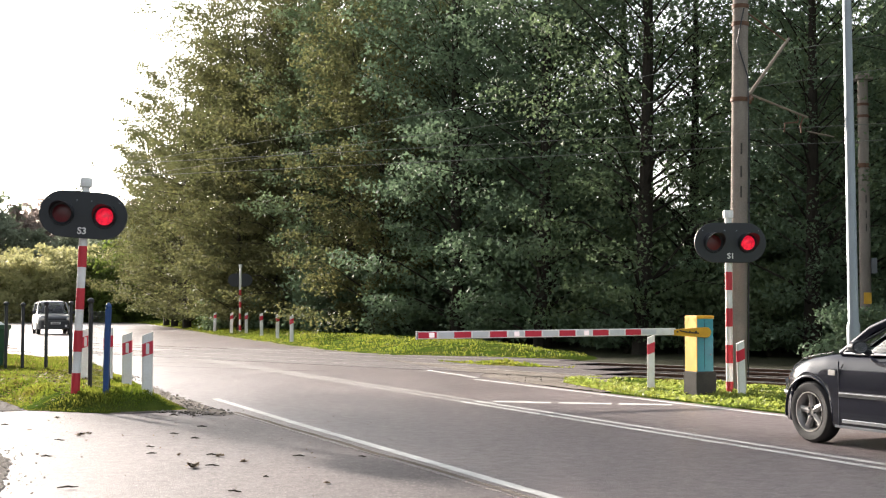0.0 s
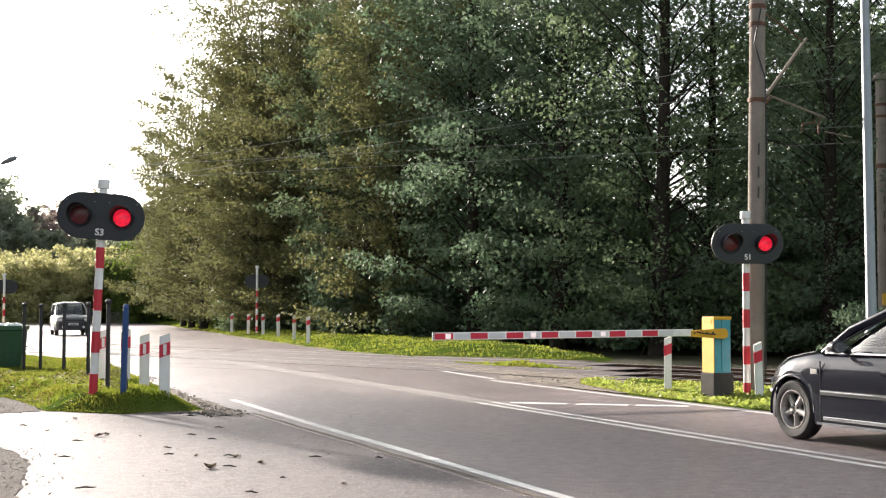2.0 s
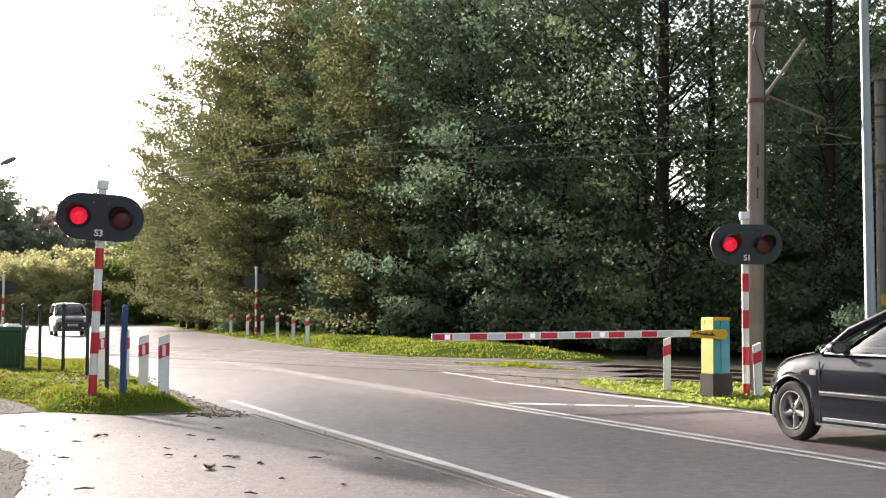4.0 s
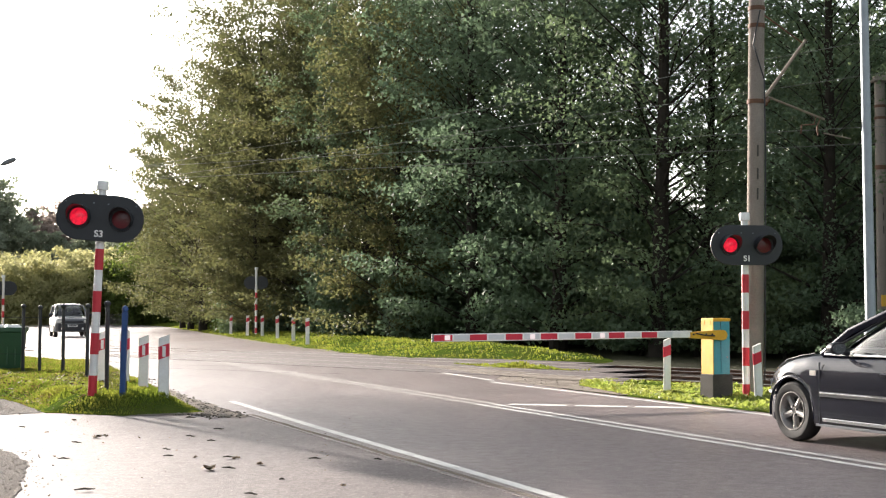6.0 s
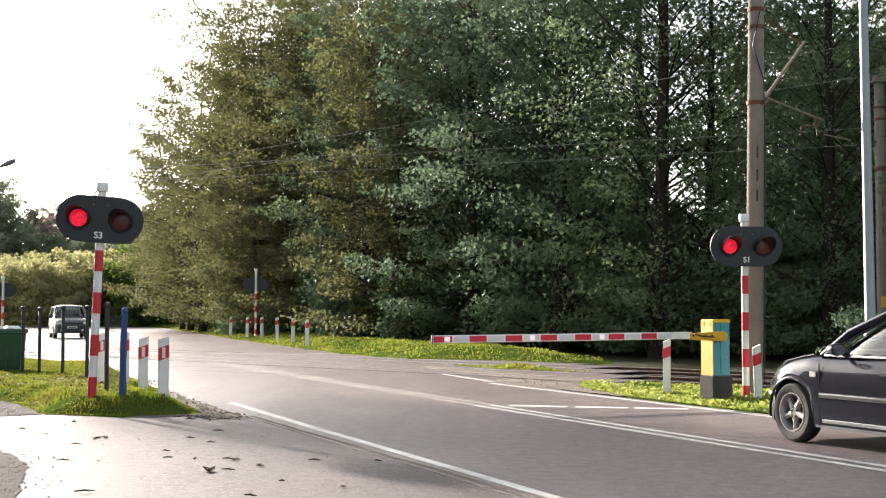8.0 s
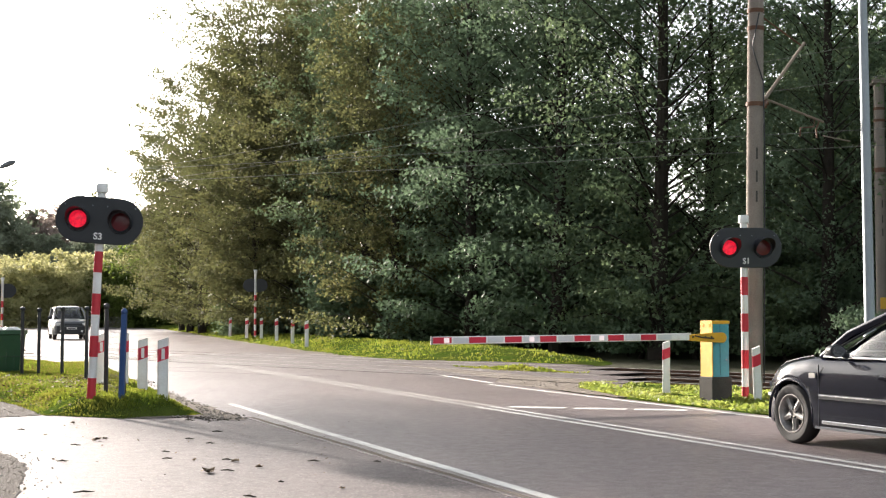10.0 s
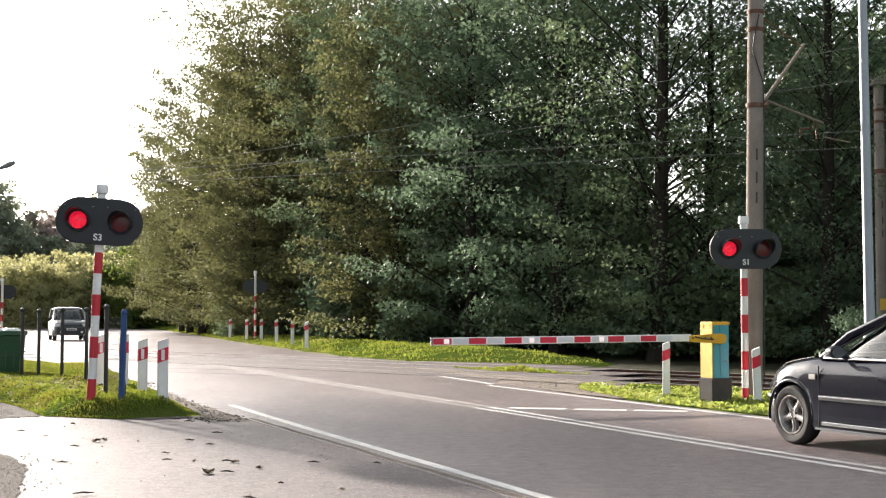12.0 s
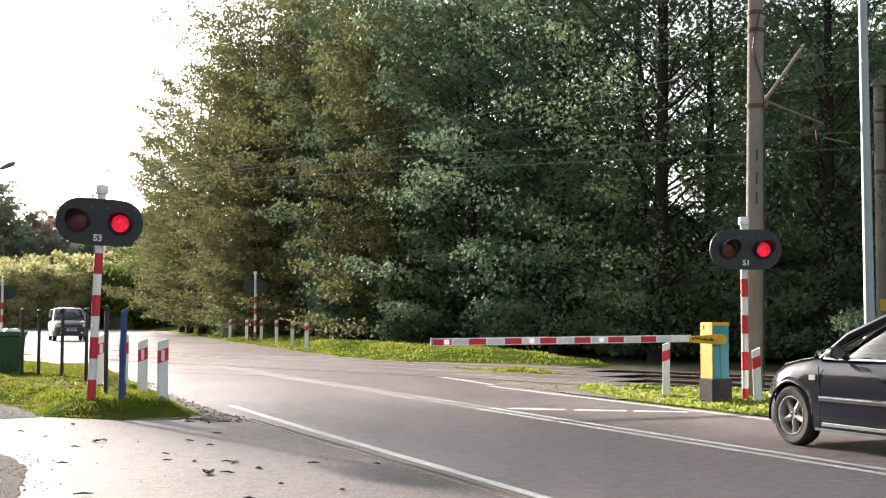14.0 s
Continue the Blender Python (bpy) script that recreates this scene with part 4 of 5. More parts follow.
    part("steering_wheel", Shape().tube([tuple(ring_m @ Vector((0.18 * math.cos(t), 0.18 * math.sin(t), 0))) for t in (2 * math.pi * k / 24 for k in range(25))], 0.014, 6), BLACK, th, "black steering wheel", smooth=True)
    wheels = []
    for ax in axle:
        for sy in (1, -1):
            wheels.append((wheel(th, ax, sy * track, r, wide, mat_rim), ax, sy * track, r))
            lip = Shape().tube([(ax + (arch + 0.006) * math.cos(t), sy * (smooth_at(ax, plan) - 0.012), r + (arch + 0.006) * math.sin(t)) for t in (math.pi * (-0.06 + 1.12 * k / 24) for k in range(25))], 0.016, 6)
            part("wheel_arch", lip, paint, th, "wheel arch lip", smooth=True)
    return th, wheels


def navy_hatchback():
    w = 0.8675
    plan = [(-2.03, 0.6), (-1.98, 0.72), (-1.85, 0.8), (-1.5, 0.85), (-0.8, w), (1.3, w), (1.45, 0.853), (1.6, 0.81), (1.75, 0.74), (1.88, 0.655), (1.98, 0.555), (2.06, 0.43), (2.115, 0.25)]
    top = [(-2.03, 0.7), (-1.95, 0.88), (-1.7, 0.95), (0.6, 0.925), (1.0, 0.925), (1.3, 0.885), (1.6, 0.825), (1.85, 0.745), (2.0, 0.665), (2.07, 0.58), (2.115, 0.5)]
    low = [(-2.03, 0.34), (-1.9, 0.25), (-1.5, 0.19), (1.5, 0.19), (1.9, 0.2), (2.07, 0.24), (2.115, 0.33)]
    cabin = [(0.9, -1.86, 0.775, 0.925), (0.6, -1.72, 0.73, 1.09), (0.28, -1.55, 0.665, 1.25), (0.02, -1.38, 0.61, 1.36)]
    roof = [(0.04, -1.42, 0.615, 1.355), (0.0, -1.38, 0.6, 1.395), (-0.2, -1.2, 0.5, 1.42), (-0.4, -0.9, 0.25, 1.432)]
    th, wheels = car("hatchback", "dark navy hatchback with alloy wheels, stopping before the barrier", pose(*GOLF_AT, 0, 0, 0, 113), NAVY, plan, top, low, (1.255, -1.255), 0.317, 0.765, cabin, roof, 0.93, ALLOY)
    for sy in (-1, 1):
        def strip(nm, x0, x1, z, hh, mat, lab, out=0.006, bev=0.004):
            part(nm, Shape().box(((x0 + x1) / 2, sy * (w + out), z), (x1 - x0, 0.014, hh), bev), mat, th, lab)
        strip("side_moulding", -0.85, 0.78, 0.525, 0.05, BLACK, "black side moulding")
        strip("moulding_trim", -0.85, 0.78, 0.535, 0.014, CHROME, "bright trim on the moulding", 0.011)
        strip("sill_trim", -0.85, 0.74, 0.262, 0.035, CHROME, "bright sill trim", 0.002)
        strip("sill", -0.88, 0.86, 0.215, 0.05, GREY_PLASTIC, "grey sill", -0.012)
        strip("door_gap", 0.79, 0.797, 0.53, 0.64, BLACK, "", -0.005, 0.001)
        strip("door_gap", -0.36, -0.353, 0.56, 0.66, BLACK, "", -0.005, 0.001)
        part("bonnet_gap", Shape().tube([(1.85, sy * 0.55, 0.765), (1.6, sy * 0.64, 0.85), (1.25, sy * 0.715, 0.905), (1.02, sy * 0.73, 0.935)], 0.005, 5), BLACK, th, "bonnet seam")
        part("indicator", Shape().box((0.9, sy * (w - 0.008), 0.735), (0.1, 0.016, 0.055), 0.006), AMBER, th, "clear side indicator")
        part("door_handle", Shape().box((-0.2, sy * (w - 0.008), 0.755), (0.2, 0.04, 0.035), 0.012), NAVY, th, "painted door handle")
        part("handle_recess", Shape().box((-0.17, sy * (w - 0.02), 0.745), (0.14, 0.02, 0.07), 0.008), BLACK, th, "dark recess")
        part("bumper_trim", Shape().tube([(1.6, sy * 0.805, 0.49), (1.75, sy * 0.74, 0.49), (1.88, sy * 0.655, 0.49), (1.98, sy * 0.555, 0.49), (2.06, sy * 0.43, 0.49), (2.115, sy * 0.25, 0.49)], 0.022, 8), GREY_PLASTIC, th, "grey bumper strip", smooth=True)
        part("headlamp", Shape().rings([[(x, sy * (y0 + 0.0), z) for y0, z in ((y - 0.1, 0.55), (y + 0.02, 0.55), (y + 0.03, 0.62), (y - 0.1, 0.67))] for x, y in ((2.04, 0.4), (1.88, 0.63))]), HEADLAMP, th, "clear headlamp")
        mir = part("mirror", Shape().rings([[(0.42 + a0, sy * (0.955 + 0.1 * math.cos(t) * k), 1.005 + 0.064 * math.sin(t) * k) for t in (2 * math.pi * q / 16 for q in range(16))] for a0, k in ((-0.05, 0.95), (-0.045, 1.0), (0.0, 1.0), (0.05, 0.85), (0.09, 0.45))]), BLACK, th, "black door mirror", smooth=True)
        part("mirror_glass", Shape().rings([[(0.369, sy * (0.955 + 0.085 * math.cos(t)), 1.005 + 0.052 * math.sin(t)) for t in (2 * math.pi * q / 16 for q in range(16))], [(0.366, sy * (0.955 + 0.085 * math.cos(t)), 1.005 + 0.052 * math.sin(t)) for t in (2 * math.pi * q / 16 for q in range(16))]]), CHROME, mir, "mirror glass")
        part("mirror_arm", Shape().tube([(0.44, sy * 0.78, 0.945), (0.44, sy * 0.9, 0.985)], 0.03, 8), BLACK, mir)
    return th, wheels


def silver_van():
    w = 0.9
    plan = [(-2.1, 0.7), (-2.0, 0.84), (-1.7, w), (1.5, w), (1.8, 0.86), (2.0, 0.78), (2.1, 0.62), (2.14, 0.45)]
    top = [(-2.1, 0.9), (-1.9, 1.05), (1.0, 1.08), (1.5, 1.03), (1.9, 0.97), (2.05, 0.9), (2.14, 0.78)]
    low = [(-2.1, 0.4), (-1.8, 0.27), (1.7, 0.27), (2.0, 0.3), (2.14, 0.42)]
    cabin = [(1.12, -2.0, 0.82, 1.08), (0.85, -1.95, 0.78, 1.3), (0.5, -1.9, 0.73, 1.52), (0.3, -1.85, 0.69, 1.66)]
    roof = [(0.32, -1.87, 0.695, 1.65), (0.26, -1.82, 0.68, 1.71), (0.05, -1.6, 0.55, 1.75), (-0.3, -1.2, 0.3, 1.77)]
    th, wheels = car("van", "silver grey van with dark bumper waiting across the railway", pose(-20.1, 69.9, 0, 0, 0, -69), SILVER, plan, top, low, (1.3, -1.3), 0.33, 0.79, cabin, roof, 1.1, ALLOY, 0.205, 0.38)
    part("bumper", Shape().rings([[(x, y, z) for y in (-ww, ww) for z in ((0.34, 0.7) if y < 0 else (0.7, 0.34))] for x, ww in ((1.9, 0.84), (2.1, 0.72), (2.19, 0.6))]), BLACK, th, "dark plastic bumper")
    part("grille", Shape().box((2.12, 0, 0.79), (0.08, 1.1, 0.11), 0.02), BLACK, th, "dark grille")
    part("number_plate", Shape().box((2.2, 0, 0.6), (0.012, 0.5, 0.11), 0.003), WHITE, th, "pale number plate")
    part("plate_bar", Shape().box((2.207, 0, 0.6), (0.004, 0.4, 0.05), 0.001), BLACK, th, "dark bar")
    for sy in (-1, 1):
        part("headlamp", Shape().box((2.04, sy * 0.68, 0.82), (0.14, 0.26, 0.15), 0.04), HEADLAMP, th, "clear headlamp")
        part("fog_lamp", Shape().lathe([(0.07, 0), (0.06, 0.02), (0.02, 0.03)], 14, pose(2.17, sy * 0.52, 0.45, 0, 90, 0)), HEADLAMP, th, "pale fog lamp")
        part("mirror", Shape().box((0.95, sy * 1.0, 1.16), (0.1, 0.22, 0.16), 0.03), BLACK, th, "black door mirror")
        part("wiper", Shape().tube([(1.12, sy * 0.1, 1.13), (0.85, sy * 0.1 + 0.45, 1.33)], 0.008, 5), BLACK, th)
    return th


GOLF_AT = (5.0, 13.11)
golf, golf_wheels = navy_hatchback()
silver_van()


# ---- trees ----
def tree_meshes(seed, high, wide, bare, limbs, per, size, mat, droop=0.0, twigs=6, loose=0.3):
    """A trunk with limbs that fork into leafy twigs: flat sprays in layers, with gaps between them."""
    rng = np.random.default_rng(seed)
    wood = Shape()
    bend = rng.uniform(-0.4, 0.4, 2)

    def trunk_at(z):
        return np.array((bend[0] * math.sin(z / high * 2.2), bend[1] * math.sin(z / high * 2.6), z))
    r0 = 0.011 * high + 0.05
    wood.tube([tuple(trunk_at(z) - np.array((0, 0, 0.3))) for z in np.linspace(0, high * 0.86, 9)], [r0 * (1.25 if i == 0 else 1 - 0.88 * i / 8) for i in range(9)], 9)
    roots, ways, tall = [], [], []
    for k in range(limbs):
        t = (k + rng.uniform(0, 1)) / limbs
        z = high * (bare + (0.85 - bare) * t)
        a0 = 2.4 * k + rng.uniform(-0.5, 0.5)
        lobe = 1 + 0.22 * math.sin(2 * a0 + 9 * t + seed) + 0.12 * math.sin(3 * a0 - 14 * t)
        reach = wide * math.sin(math.pi * (0.2 + 0.61 * t)) ** 0.55 * rng.uniform(0.62, 1.1) * lobe
        out = np.array((math.cos(a0), math.sin(a0), 0.0))
        foot = trunk_at(max(0.2, z - reach * 0.3))
        tip = trunk_at(z) + out * reach + np.array((0, 0, reach * (0.48 * min(1.0, 1.8 * t) - 0.12 + rng.uniform(-0.14, 0.14) - droop)))
        mid = foot * 0.45 + tip * 0.55 + np.array((0, 0, reach * 0.13))
        wood.tube([tuple(foot), tuple(mid), tuple(tip)], [r0 * 0.2 * (1.1 - t), r0 * 0.1 * (1.1 - t), 0.008], 5)
        for q in range(twigs):
            u = 0.3 + 0.7 * (q + rng.uniform(0, 1)) / twigs
            c = foot * (1 - u) ** 2 + mid * 2 * u * (1 - u) + tip * u * u
            b0 = a0 + (1 if q % 2 else -1) * rng.uniform(0.3, 1.3)
            span = (0.35 + 0.4 * reach * (1.15 - u)) * rng.uniform(0.7, 1.3)
            roots.append(c)
            ways.append(np.array((math.cos(b0), math.sin(b0), rng.uniform(-0.15, 0.38))) * span)
            tall.append(span)
    roots, ways, tall = np.array(roots), np.array(ways), np.array(tall)
    pick = np.repeat(np.arange(len(roots)), np.maximum(6, (per * (0.4 + 0.6 * tall / tall.mean())).astype(int)))
    n = len(pick)
    w = rng.uniform(-0.15, 1.1, n)[:, None]
    p = roots[pick] + ways[pick] * w + np.clip(rng.normal(size=(n, 3)), -1.5, 1.5) * np.array((loose, loose, loose * 0.6)) * (0.6 + 0.4 * tall[pick] / tall.mean())[:, None]
    p[:, 2] = np.maximum(p[:, 2] - 0.12 * w[:, 0] ** 2, 0.05)
    face = rng.normal(size=(n, 3)) * 0.75 + np.array((0, 0, 0.6))
    a0 = np.cross(face, rng.normal(size=(n, 3)))
    a0 /= np.linalg.norm(a0, axis=1)[:, None] + 1e-9
    b0 = np.cross(face, a0)
    b0 /= np.linalg.norm(b0, axis=1)[:, None] + 1e-9
    k = size * rng.uniform(0.55, 1.3, n)[:, None]
    corners = np.stack([p - a0 * k * 1.25, p + a0 * k * 0.85 - b0 * k * 0.95, p + a0 * k * 0.85 + b0 * k * 0.95], 1)
    return wood.mesh("trunk", BARK, True), quads("crown", corners, mat)


def plant(name, meshes, m, label, group, scale=1.0):
    th = thing(name, label, name.replace("_", " "), group, m @ Matrix.Scale(scale, 4))
    part("trunk", meshes[0], BARK, th, "dark bark")
    part("crown", meshes[1], LEAF, th, "leafy crown")
    return th


KINDS = [tree_meshes(21, 20, 4.6, 0.03, 84, 58, 0.072, LEAF), tree_meshes(22, 22, 5.0, 0.03, 90, 58, 0.072, LEAF_DARK), tree_meshes(23, 18, 5.2, 0.06, 80, 78, 0.07, LEAF_WARM),
         tree_meshes(24, 21, 4.5, 0.05, 84, 58, 0.072, LEAF_DARK), tree_meshes(25, 23, 6.7, 0.06, 100, 78, 0.07, LEAF_WARM)]
BACK = [tree_meshes(26, 19, 5.0, 0.05, 46, 22, 0.22, LEAF_DARK, loose=0.5), tree_meshes(27, 21, 5.4, 0.05, 48, 22, 0.22, LEAF, loose=0.5)]
AIRY = [tree_meshes(28, 21, 4.6, 0.05, 80, 60, 0.052, LEAF), tree_meshes(29, 20, 4.4, 0.05, 80, 60, 0.052, LEAF_DARK)]
rng = np.random.default_rng(5)
EDGE = [(24.0, 25.0), (16.0, 31.5), (9.5, 38.5), (3.5, 46.0), (-1.0, 54.0), (-5.0, 63.0), (-9.0, 72.0), (-12.6, 80.0)]


def along_edge(k, back):
    i = min(int(k), len(EDGE) - 2)
    a0, b0 = Vector((*EDGE[i], 0)), Vector((*EDGE[i + 1], 0))
    d = (b0 - a0).normalized()
    return a0.lerp(b0, k - i) + Vector((d.y, -d.x, 0)) * back


rows = [(0.0, 12, (0, 1, 3, 2)), (5.5, 12, (1, 3, 0)), (11.5, 11, (5, 6, 1)), (18.0, 10, (5, 6)), (25.0, 10, (6, 5)), (33.0, 9, (5, 6))]
for back, count, pick in rows:
    for i in range(count):
        k = (i + (0.5 if back in (5.5, 18.0, 33.0) else 0.15)) * (len(EDGE) - 1) / count
        p = along_edge(min(k, 6.99), back + rng.uniform(-1, 1))
        kind = pick[i % len(pick)]
        if k > 5.0 and back < 8:
            kind = (2, 4)[i % 2]
        if k < 2.7 and kind < 5:
            kind = 7 + i % 2
        plant("tree", (KINDS + BACK + AIRY)[kind], pose(p.x, p.y, 0.1, 0, 0, rng.uniform(0, 360)),
              "tall green alder at the edge of the wood" if kind not in (2, 4) else "tall tree with yellowing green leaves at the wood's edge", "trees of the wood", rng.uniform(0.88, 1.1) * ((0.74 if p.x / p.y > 0.25 else 0.28 if p.x / p.y > 0.14 else 0.66) if back > 10 else 1.0))
for x, y, kind, k in ((-18.2, 94.0, 2, 0.92), (-20.2, 101.0, 2, 0.85), (-16.3, 88.5, 4, 0.86), (-10.2, 71.0, 2, 0.72), (-11.2, 82.0, 4, 0.9), (-12.6, 95.0, 2, 1.15), (-7.6, 76.0, 4, 1.0)):
    plant("tree", KINDS[kind], pose(x, y, 0.1, 0, 0, 77 * k * kind), "tall tree with yellowing green leaves at the wood's edge", "trees of the wood", k)
# the low leafy edge under the trees
SHRUB = [tree_meshes(31, 2.6, 1.5, 0.02, 26, 24, 0.085, LEAF_DARK), tree_meshes(32, 3.4, 1.9, 0.02, 30, 24, 0.085, LEAF)]
for i in range(40):
    p = along_edge(min(6.99, 7 * (i + 0.5) / 40), rng.uniform(-1.2, 5.0))
    plant("shrub", SHRUB[i % 2], pose(p.x, p.y, 0.1, 0, 0, rng.uniform(0, 360)), "dark green shrub under the trees", "shrubs of the wood", rng.uniform(0.6, 1.2))
for i in range(34):
    p = track_point(rng.uniform(29.2, 33.5), -15.5 + i * 0.95)
    if p.x > 4.6:
        plant("shrub", SHRUB[i % 2], pose(p.x, p.y, -0.05, 0, 0, rng.uniform(0, 360)), "dark green shrub beside the railway", "shrubs of the wood", rng.uniform(0.35, 0.65))
for i in range(22):
    p = along_edge(min(6.99, 7 * (i + 0.5) / 22), rng.uniform(5.0, 15.0))
    plant("shrub", SHRUB[i % 2], pose(p.x, p.y, 0.1, 0, 0, rng.uniform(0, 360)), "tall dark green shrub deep in the wood", "shrubs of the wood", rng.uniform(1.3, 2.1))
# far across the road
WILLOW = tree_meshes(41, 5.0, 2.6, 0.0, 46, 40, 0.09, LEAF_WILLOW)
BUSH = tree_meshes(42, 5.0, 2.6, 0.0, 46, 40, 0.09, LEAF_GREEN)
# these two kinds carry their distance haze in the leaf colour
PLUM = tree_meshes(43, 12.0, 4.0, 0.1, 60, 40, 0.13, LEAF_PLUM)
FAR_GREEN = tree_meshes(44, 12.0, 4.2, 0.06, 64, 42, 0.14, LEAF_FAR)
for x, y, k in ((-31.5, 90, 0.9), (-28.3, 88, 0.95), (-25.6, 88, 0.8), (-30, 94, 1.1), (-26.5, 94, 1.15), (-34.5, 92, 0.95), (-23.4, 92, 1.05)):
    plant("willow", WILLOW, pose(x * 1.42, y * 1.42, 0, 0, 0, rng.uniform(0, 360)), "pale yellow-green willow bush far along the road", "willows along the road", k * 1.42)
for x, y, k in ((-22.2, 90, 0.9), (-19.8, 88, 1.0), (-17.8, 88, 1.0), (-20.5, 95, 1.25), (-16.0, 92, 1.1), (-17.2, 98, 1.5)):
    plant("bush", BUSH, pose(x * 1.42, y * 1.42, 0, 0, 0, rng.uniform(0, 360)), "bright green bush far along the road", "bushes along the road", k * 1.42)
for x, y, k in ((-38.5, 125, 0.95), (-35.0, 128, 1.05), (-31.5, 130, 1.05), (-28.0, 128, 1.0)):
    plant("tree", PLUM, pose(x * 1.4, y * 1.4, 0, 0, 0, rng.uniform(0, 360)), "distant plum-brown tree beyond the willows, leaves painted paler for haze", "distant trees", k * 1.4)
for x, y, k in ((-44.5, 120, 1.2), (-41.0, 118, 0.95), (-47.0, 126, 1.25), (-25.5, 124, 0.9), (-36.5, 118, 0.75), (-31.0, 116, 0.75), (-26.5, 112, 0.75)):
    plant("tree", FAR_GREEN, pose(x * 1.4, y * 1.4, 0, 0, 0, rng.uniform(0, 360)), "distant grey-green tree beyond the willows, leaves painted paler for haze", "distant trees", k * 1.4)
for x, y, k in ((-13.2, 84.0, 0.75), (-11.6, 79.0, 0.6), (-10.0, 75.5, 0.55), (-14.6, 91.0, 0.9), (-16.5, 98.0, 1.1), (-18.5, 106.0, 1.2)):
    plant("bush", BUSH, pose(x, y, 0.2, 0, 0, 50 * k), "bright green bush at the wood's edge", "bushes along the road", k)
UNSEEN_BELT = tree_meshes(45, 20.0, 5.2, 0.02, 50, 22, 0.6, LEAF_DARK, loose=0.8)
SHADE_CASTER = tree_meshes(46, 20.0, 2.7, 0.69, 40, 20, 0.12, LEAF)
# unseen trees left of view, added to keep bright sky out of the paintwork
for x, y in ((-30.5, 21.0), (-31.0, 26.0), (-33.0, 33.0), (-37.0, 40.0)):
    plant("tree", UNSEEN_BELT, pose(x, y, 0, 0, 0, y), "unseen green tree left of view, added to darken the car's reflections", "trees behind the side road", 0.62)
# out of view: crown height and stem are set to shade the near lane
plant("tree", SHADE_CASTER, pose(-25.6, 52.2, 0, 0, 0, 52), "unseen bare-stemmed tree left of view, added to cast a shadow on the near lane", "trees behind the side road")
# an added, unseen belt of trees closes the place behind the eye, darkening reflections
for i in range(18):
    a0 = radians(-124 + 13.5 * i)
    plant("tree", UNSEEN_BELT, pose(36 * math.sin(a0), -36 * math.cos(a0), 0, 0, 0, 40 * i), "unseen green tree in a belt added behind the eye to darken reflections", "trees behind the side road", 0.85 if i < 6 else 0.55)


# ---- small things on the ground ----
def litter(name, box, count, size, mat, label, seed, z=0.0, within=None):
    """Fallen leaves lying about: curled, each its own island."""
    rng = np.random.default_rng(seed)
    x0, y0, x1, y1 = box
    p = np.stack([rng.uniform(x0, x1, count), rng.uniform(y0, y1, count), np.full(count, z)], 1)
    if within is not None:
        odd, far = inside(within, p[:, :2])
        p[:, 2] += bank_height(far, 0.2, 0.6)
        p = p[odd]
        count = len(p)
    t = rng.uniform(0, 2 * np.pi, count)
    a0 = np.stack([np.cos(t), np.sin(t), rng.uniform(-0.1, 0.5, count)], 1)
    b0 = np.stack([-np.sin(t), np.cos(t), rng.uniform(0.0, 0.6, count)], 1)
    k = size * rng.uniform(0.4, 1.4, count)[:, None]
    c = np.stack([p, p + (a0 + b0 * 0.6) * k * 0.5, p + a0 * k + np.array((0, 0, 0.004)), p + (a0 - b0 * 0.6) * k * 0.5], 1)
    c[:, :, 2] = np.maximum(c[:, :, 2], p[:, None, 2] + 0.002)
    return tagged(new(name, quads(name, c, mat)), label, "leaves", kind="stuff")


litter("fallen_leaves", (-4.8, 9.5, -0.4, 17.0), 200, 0.028, DEAD_LEAF, "brown fallen leaves scattered on the side road", 51)
litter("fallen_leaves", (-9.0, 17.2, -4.9, 24.0), 2600, 0.05, DEAD_LEAF, "brown fallen leaves lying in the grass", 52, 0.05, LEFT_BANK)
for x, y, k in ((-2.04, 11.37, 1.0), (-1.93, 12.23, 0.6), (-1.64, 11.78, 0.65), (-2.33, 12.33, 0.45), (-3.77, 14.24, 0.8), (-3.72, 14.4, 0.6), (-4.64, 16.43, 0.6), (-4.5, 14.83, 0.4), (-0.79, 10.35, 0.4)):
    s = Shape()
    for q in range(6):
        a0 = random.uniform(0, 6.28)
        c = Vector((0.03 * math.cos(a0), 0.03 * math.sin(a0), 0.006 + 0.004 * q)) * k
        d = Vector((math.cos(a0 * 2), math.sin(a0 * 2), 0.05)) * 0.055 * k
        e = Vector((-math.sin(a0 * 2), math.cos(a0 * 2), 0.2)) * 0.035 * k
        s.add([c - d, c - e, c + d + Vector((0, 0, 0.02 * k)), c + e], [(0, 1, 2, 3)])
    ob = new("clump_of_leaves", s.mesh("clump_of_leaves", DEAD_LEAF))
    ob.matrix_basis = pose(x, y, -0.002)
    tagged(ob, "small dark clump of curled fallen leaves on the asphalt", "leaves", "clumps of fallen leaves")


def stones(name, line_points, count, wide, size, label, seed):
    rng = np.random.default_rng(seed)
    s = Shape()
    v = [Vector((*p, 0)) for p in line_points]
    for i in range(count):
        k = rng.uniform(0, len(v) - 1.001)
        c = v[int(k)].lerp(v[int(k) + 1], k - int(k)) + Vector((rng.normal() * wide, rng.normal() * wide, 0))
        r = size * rng.uniform(0.4, 1.3)
        m = pose(c.x, c.y, r * 0.25, rng.uniform(0, 30), rng.uniform(0, 30), rng.uniform(0, 360))
        s.lathe([(r * 0.5, -r * 0.5), (r, -r * 0.1), (r * 0.8, r * 0.35), (r * 0.3, r * 0.55)], 6, m)
    return tagged(new(name, s.mesh(name, STONE)), label, "stones", kind="stuff")


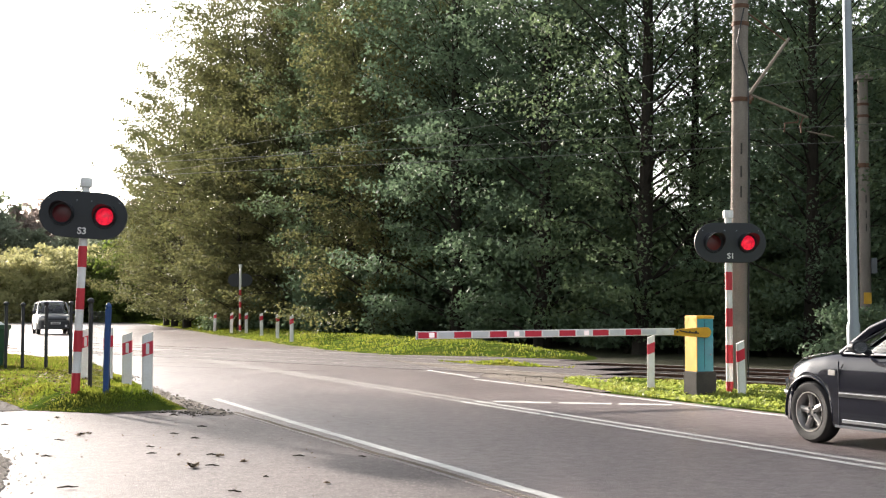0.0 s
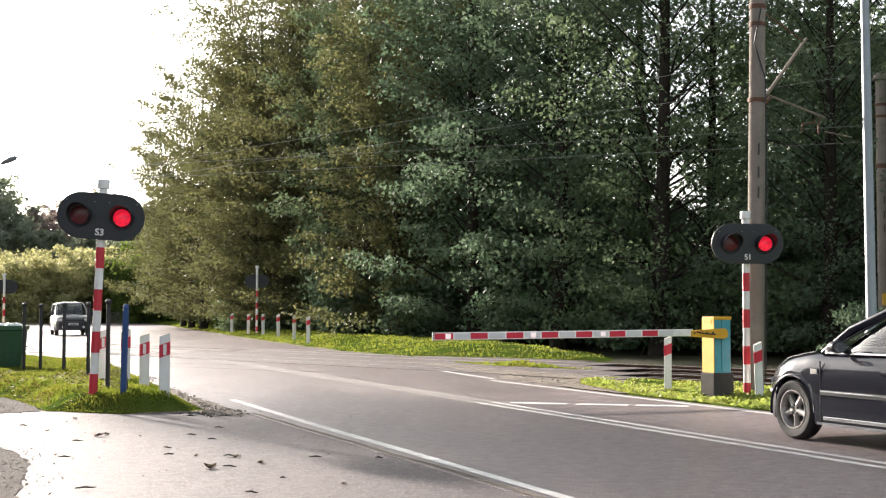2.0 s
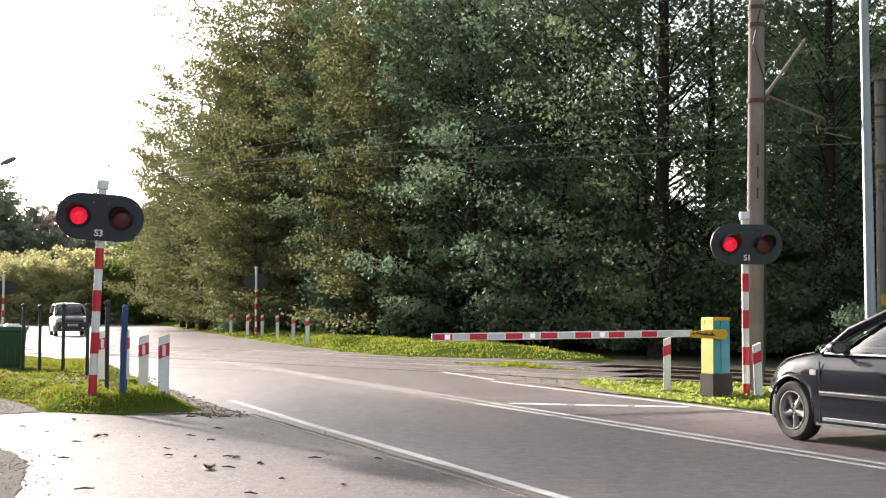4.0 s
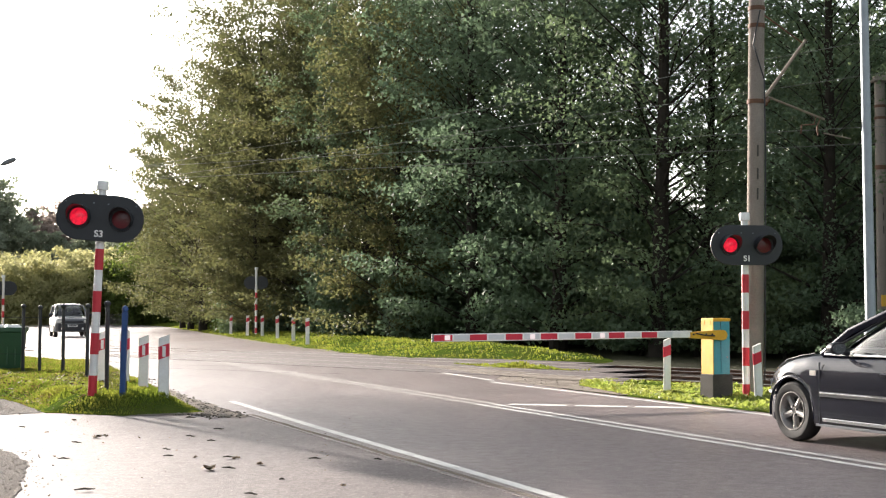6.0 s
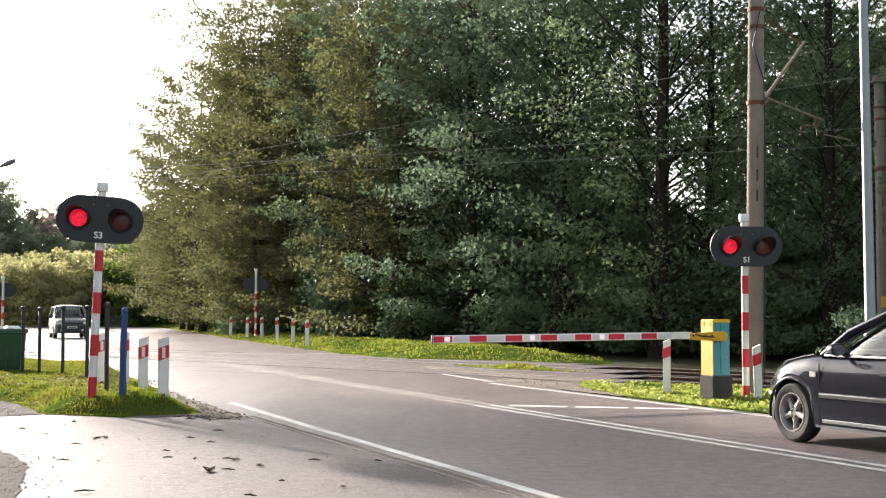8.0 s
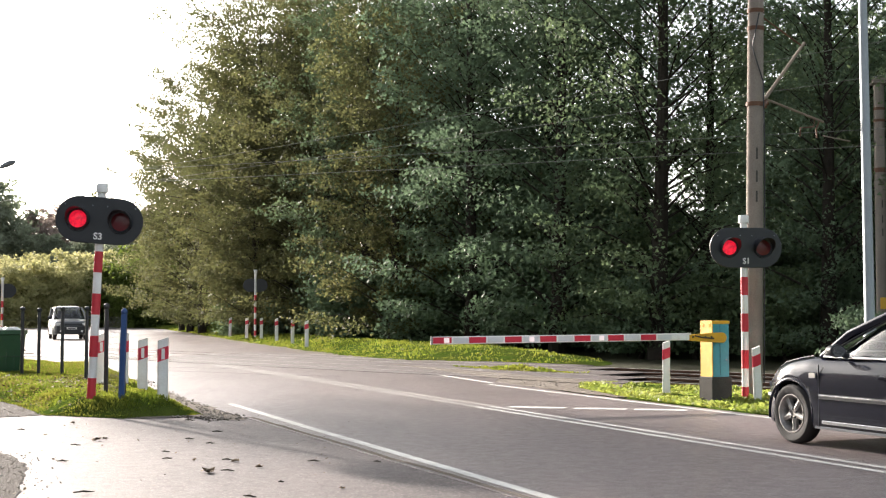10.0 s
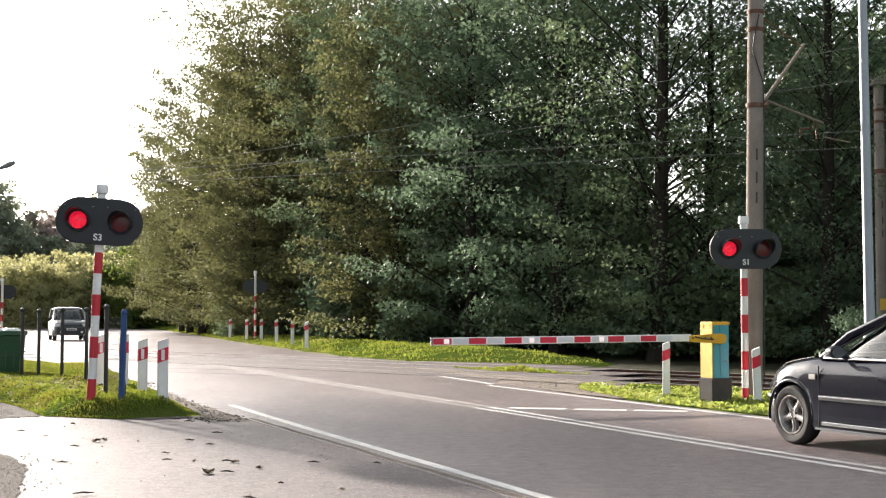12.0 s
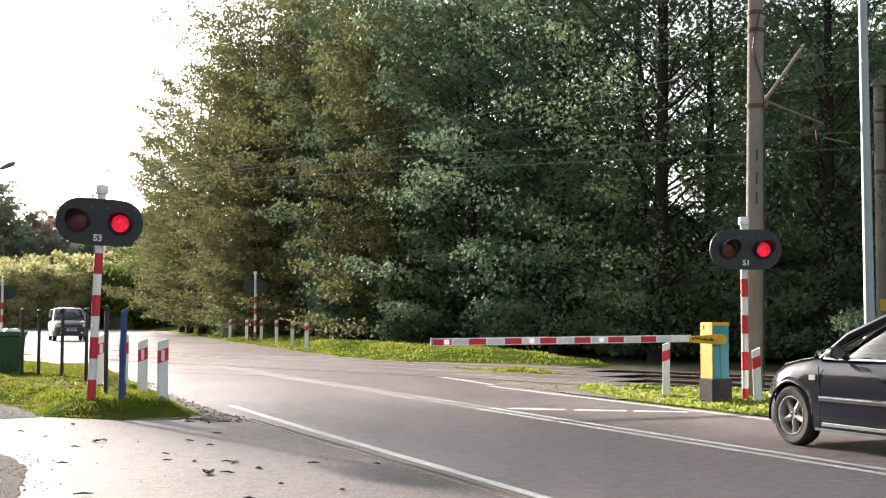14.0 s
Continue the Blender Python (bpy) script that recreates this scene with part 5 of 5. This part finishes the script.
for x, y, k in ((-4.96, 15.4, 0.1), (-3.82, 13.63, 0.13), (-3.52, 12.14, 0.1), (-2.02, 12.28, 0.1), (-1.87, 11.41, 0.14), (-1.44, 9.81, 0.12), (-2.75, 10.05, 0.16), (-2.61, 15.18, 0.12), (-2.45, 13.81, 0.09),
                (-3.24, 16.77, 0.14), (-1.19, 12.14, 0.12), (-2.74, 12.97, 0.1), (-2.6, 12.37, 0.1), (-2.76, 14.3, 0.12), (-1.31, 10.65, 0.05), (-0.6, 12.1, 0.08)):
    turn = random.uniform(-0.5, 0.5)
    d = Vector((math.cos(turn), math.sin(turn), 0)) * k / 2
    bow = Vector((-d.y, d.x, 0)) * random.uniform(-0.4, 0.4)
    s = Shape().tube([-d, bow * 0.7 + Vector((0, 0, 0.006)), d * 0.4 + bow, d], [0.004, 0.009, 0.007, 0.003], 6)
    ob = new("twig", s.mesh("twig", BARK))
    ob.matrix_basis = pose(x, y, 0.012)
    tagged(ob, "short dark twig lying on the damp asphalt", "twig", "twigs on the side road")


stones("stones", [(-2.7, 17.6), (-3.2, 18.0), (-3.6, 19.4), (-4.3, 21.2), (-5.1, 23.6), (-6.2, 27.0)], 240, 0.08, 0.018, "loose grey stones along the rim of the bank", 61)
stones("stones", [(-3.5, 17.5), (-3.0, 17.2), (-2.75, 17.0)], 90, 0.13, 0.02, "loose grey stones in the broken asphalt corner", 62)
stones("stones", [(-4.5, 12.8), (-4.1, 12.0), (-3.8, 11.0), (-3.5, 10.0)], 420, 0.25, 0.008, "loose grey stones on the dirt corner", 64)
stones("stones", [(-8.6, 21.6), (-7.2, 19.4), (-6.0, 17.9)], 320, 0.3, 0.011, "loose grey stones on the dirt strip", 65)
stones("stones", [(2.9, 22.6), (2.2, 24.5), (1.6, 27.0), (1.2, 29.5)], 40, 0.2, 0.02, "loose stones beside the crossing", 63)


def patch(name, outline, z, mat, label, category, seed, rough=0.12):
    """A flat piece with a ragged rim."""
    rng = np.random.default_rng(seed)
    pts = []
    for (xa, ya), (xb, yb) in zip(outline, outline[1:] + outline[:1]):
        n = max(2, int(math.hypot(xb - xa, yb - ya) / 0.12))
        for k in range(n):
            pts.append((xa + (xb - xa) * k / n + rng.normal() * rough * 0.3, ya + (yb - ya) * k / n + rng.normal() * rough * 0.3))
    s = Shape()
    s.add([(x, y, z) for x, y in pts], [tuple(range(len(pts)))])
    return setting(name, s, mat, label, category)


patch("gravel_corner", [(-8.0, 13.5), (-4.45, 13.1), (-4.1, 12.6), (-3.72, 11.7), (-3.43, 10.7), (-3.12, 9.5), (-2.9, 6.0), (-9.0, 6.0)], 0.002, DIRT, "damp brown dirt corner beside the side road", "dirt", 71, 0.07)
patch("gravel_rim", [(-9.6, 24.0), (-8.2, 22.4), (-6.3, 19.5), (-5.4, 17.75), (-6.0, 17.3), (-7.4, 18.2), (-10.5, 21.5)], 0.002, DIRT, "damp brown dirt strip before the bank", "dirt", 72)
patch("gravel_rim", [(-4.15, 17.2), (-3.2, 17.5), (-2.75, 16.9), (-2.5, 16.9), (-3.05, 18.3), (-3.5, 19.5), (-4.0, 20.6), (-4.8, 22.9), (-5.05, 22.7), (-4.2, 20.0), (-3.5, 18.4)], 0.003, GRAVEL, "broken gravel rim between bank and road", "gravel", 73)
patch("sand_strip", [(0.9, 28.2), (2.2, 26.4), (2.7, 25.8), (3.2, 26.6), (2.5, 28.0), (1.2, 30.4), (-0.9, 34.6), (-1.6, 36.0), (-0.7, 33.4)], 0.0085, GRAVEL, "pale sandy strip beside the rails", "gravel", 74)
# seams and tar joints in the asphalt
for pts in ([road_point(4.42, s) for s in (-4, 6, 12, 17)], [Vector((-7.7, 32.0, 0)), Vector((-5.6, 30.7, 0)), Vector((-3.6, 29.2, 0)), Vector((-2.2, 28.6, 0))], [Vector((-8.3, 34.0, 0)), Vector((-5.0, 32.4, 0))],
            [Vector((-7.6, 41.3, 0)), Vector((-4.9, 39.0, 0))], [Vector((-8.6, 45.6, 0)), Vector((-6.0, 44.6, 0))]):
    v = [pts[0].lerp(pts[-1], k / 40) for k in range(41)] if len(pts) == 2 else [pts[min(int(k), len(pts) - 2)].lerp(pts[min(int(k), len(pts) - 2) + 1], k - min(int(k), len(pts) - 2)) for k in np.linspace(0, len(pts) - 1, 41)]
    v = [p + Vector((random.uniform(-0.02, 0.02), random.uniform(-0.02, 0.02), 0)) for p in v]
    line("asphalt_seam", v, 0.07, GRAVEL if pts[0].y < 20 else DARK_CONCRETE, "dark ragged seam in the asphalt", 0.003)

patch("sand_fill", [(0.55, 27.8), (0.98, 26.4), (2.0, 23.8), (2.9, 21.55), (3.25, 21.7), (3.1, 23.9), (3.6, 25.4), (2.2, 27.3), (0.7, 28.9)], -0.004, GRAVEL, "brown sandy ground between road, verge and rails", "gravel", 75)


# ---- what moves: the hatchback rolls to a stop, the signal lamps blink in turn ----
def motions():
    roll = [(0, -0.556), (0.25, -0.395), (0.5, -0.255), (0.75, -0.138), (1.0, -0.05), (1.25, -0.01), (1.5, 0.0), (2.0, 0.0), (14.0, 0.0)]
    walk(golf, [(t, pose(GOLF_AT[0] + ALONG.x * s, GOLF_AT[1] + ALONG.y * s, 0, 0, 0, 113)) for t, s in roll])
    for w, x, y, r in golf_wheels:
        walk(w, [(t, pose(x, y, r, 0, math.degrees(s / r) + 20, 0)) for t, s in roll])
    for dome, x in bulbs:
        right = x > 0
        rows = [(0.0, right)]
        for k in range(14):
            for t, lit_right in ((0.39 + 1.052 * k, False), (0.87 + 1.057 * k, True)):
                if 0.15 < t < 13.85:
                    on = right == lit_right
                    rows += [(t - 0.06, False), (t + 0.08, True)] if on else [(t - 0.08, True), (t + 0.06, False)]
        rows.append((14.0, rows[-1][1]))
        walk(dome, [(t, pose(x, LAMP_OUT if on else LAMP_IN, 0)) for t, on in rows])


motions()
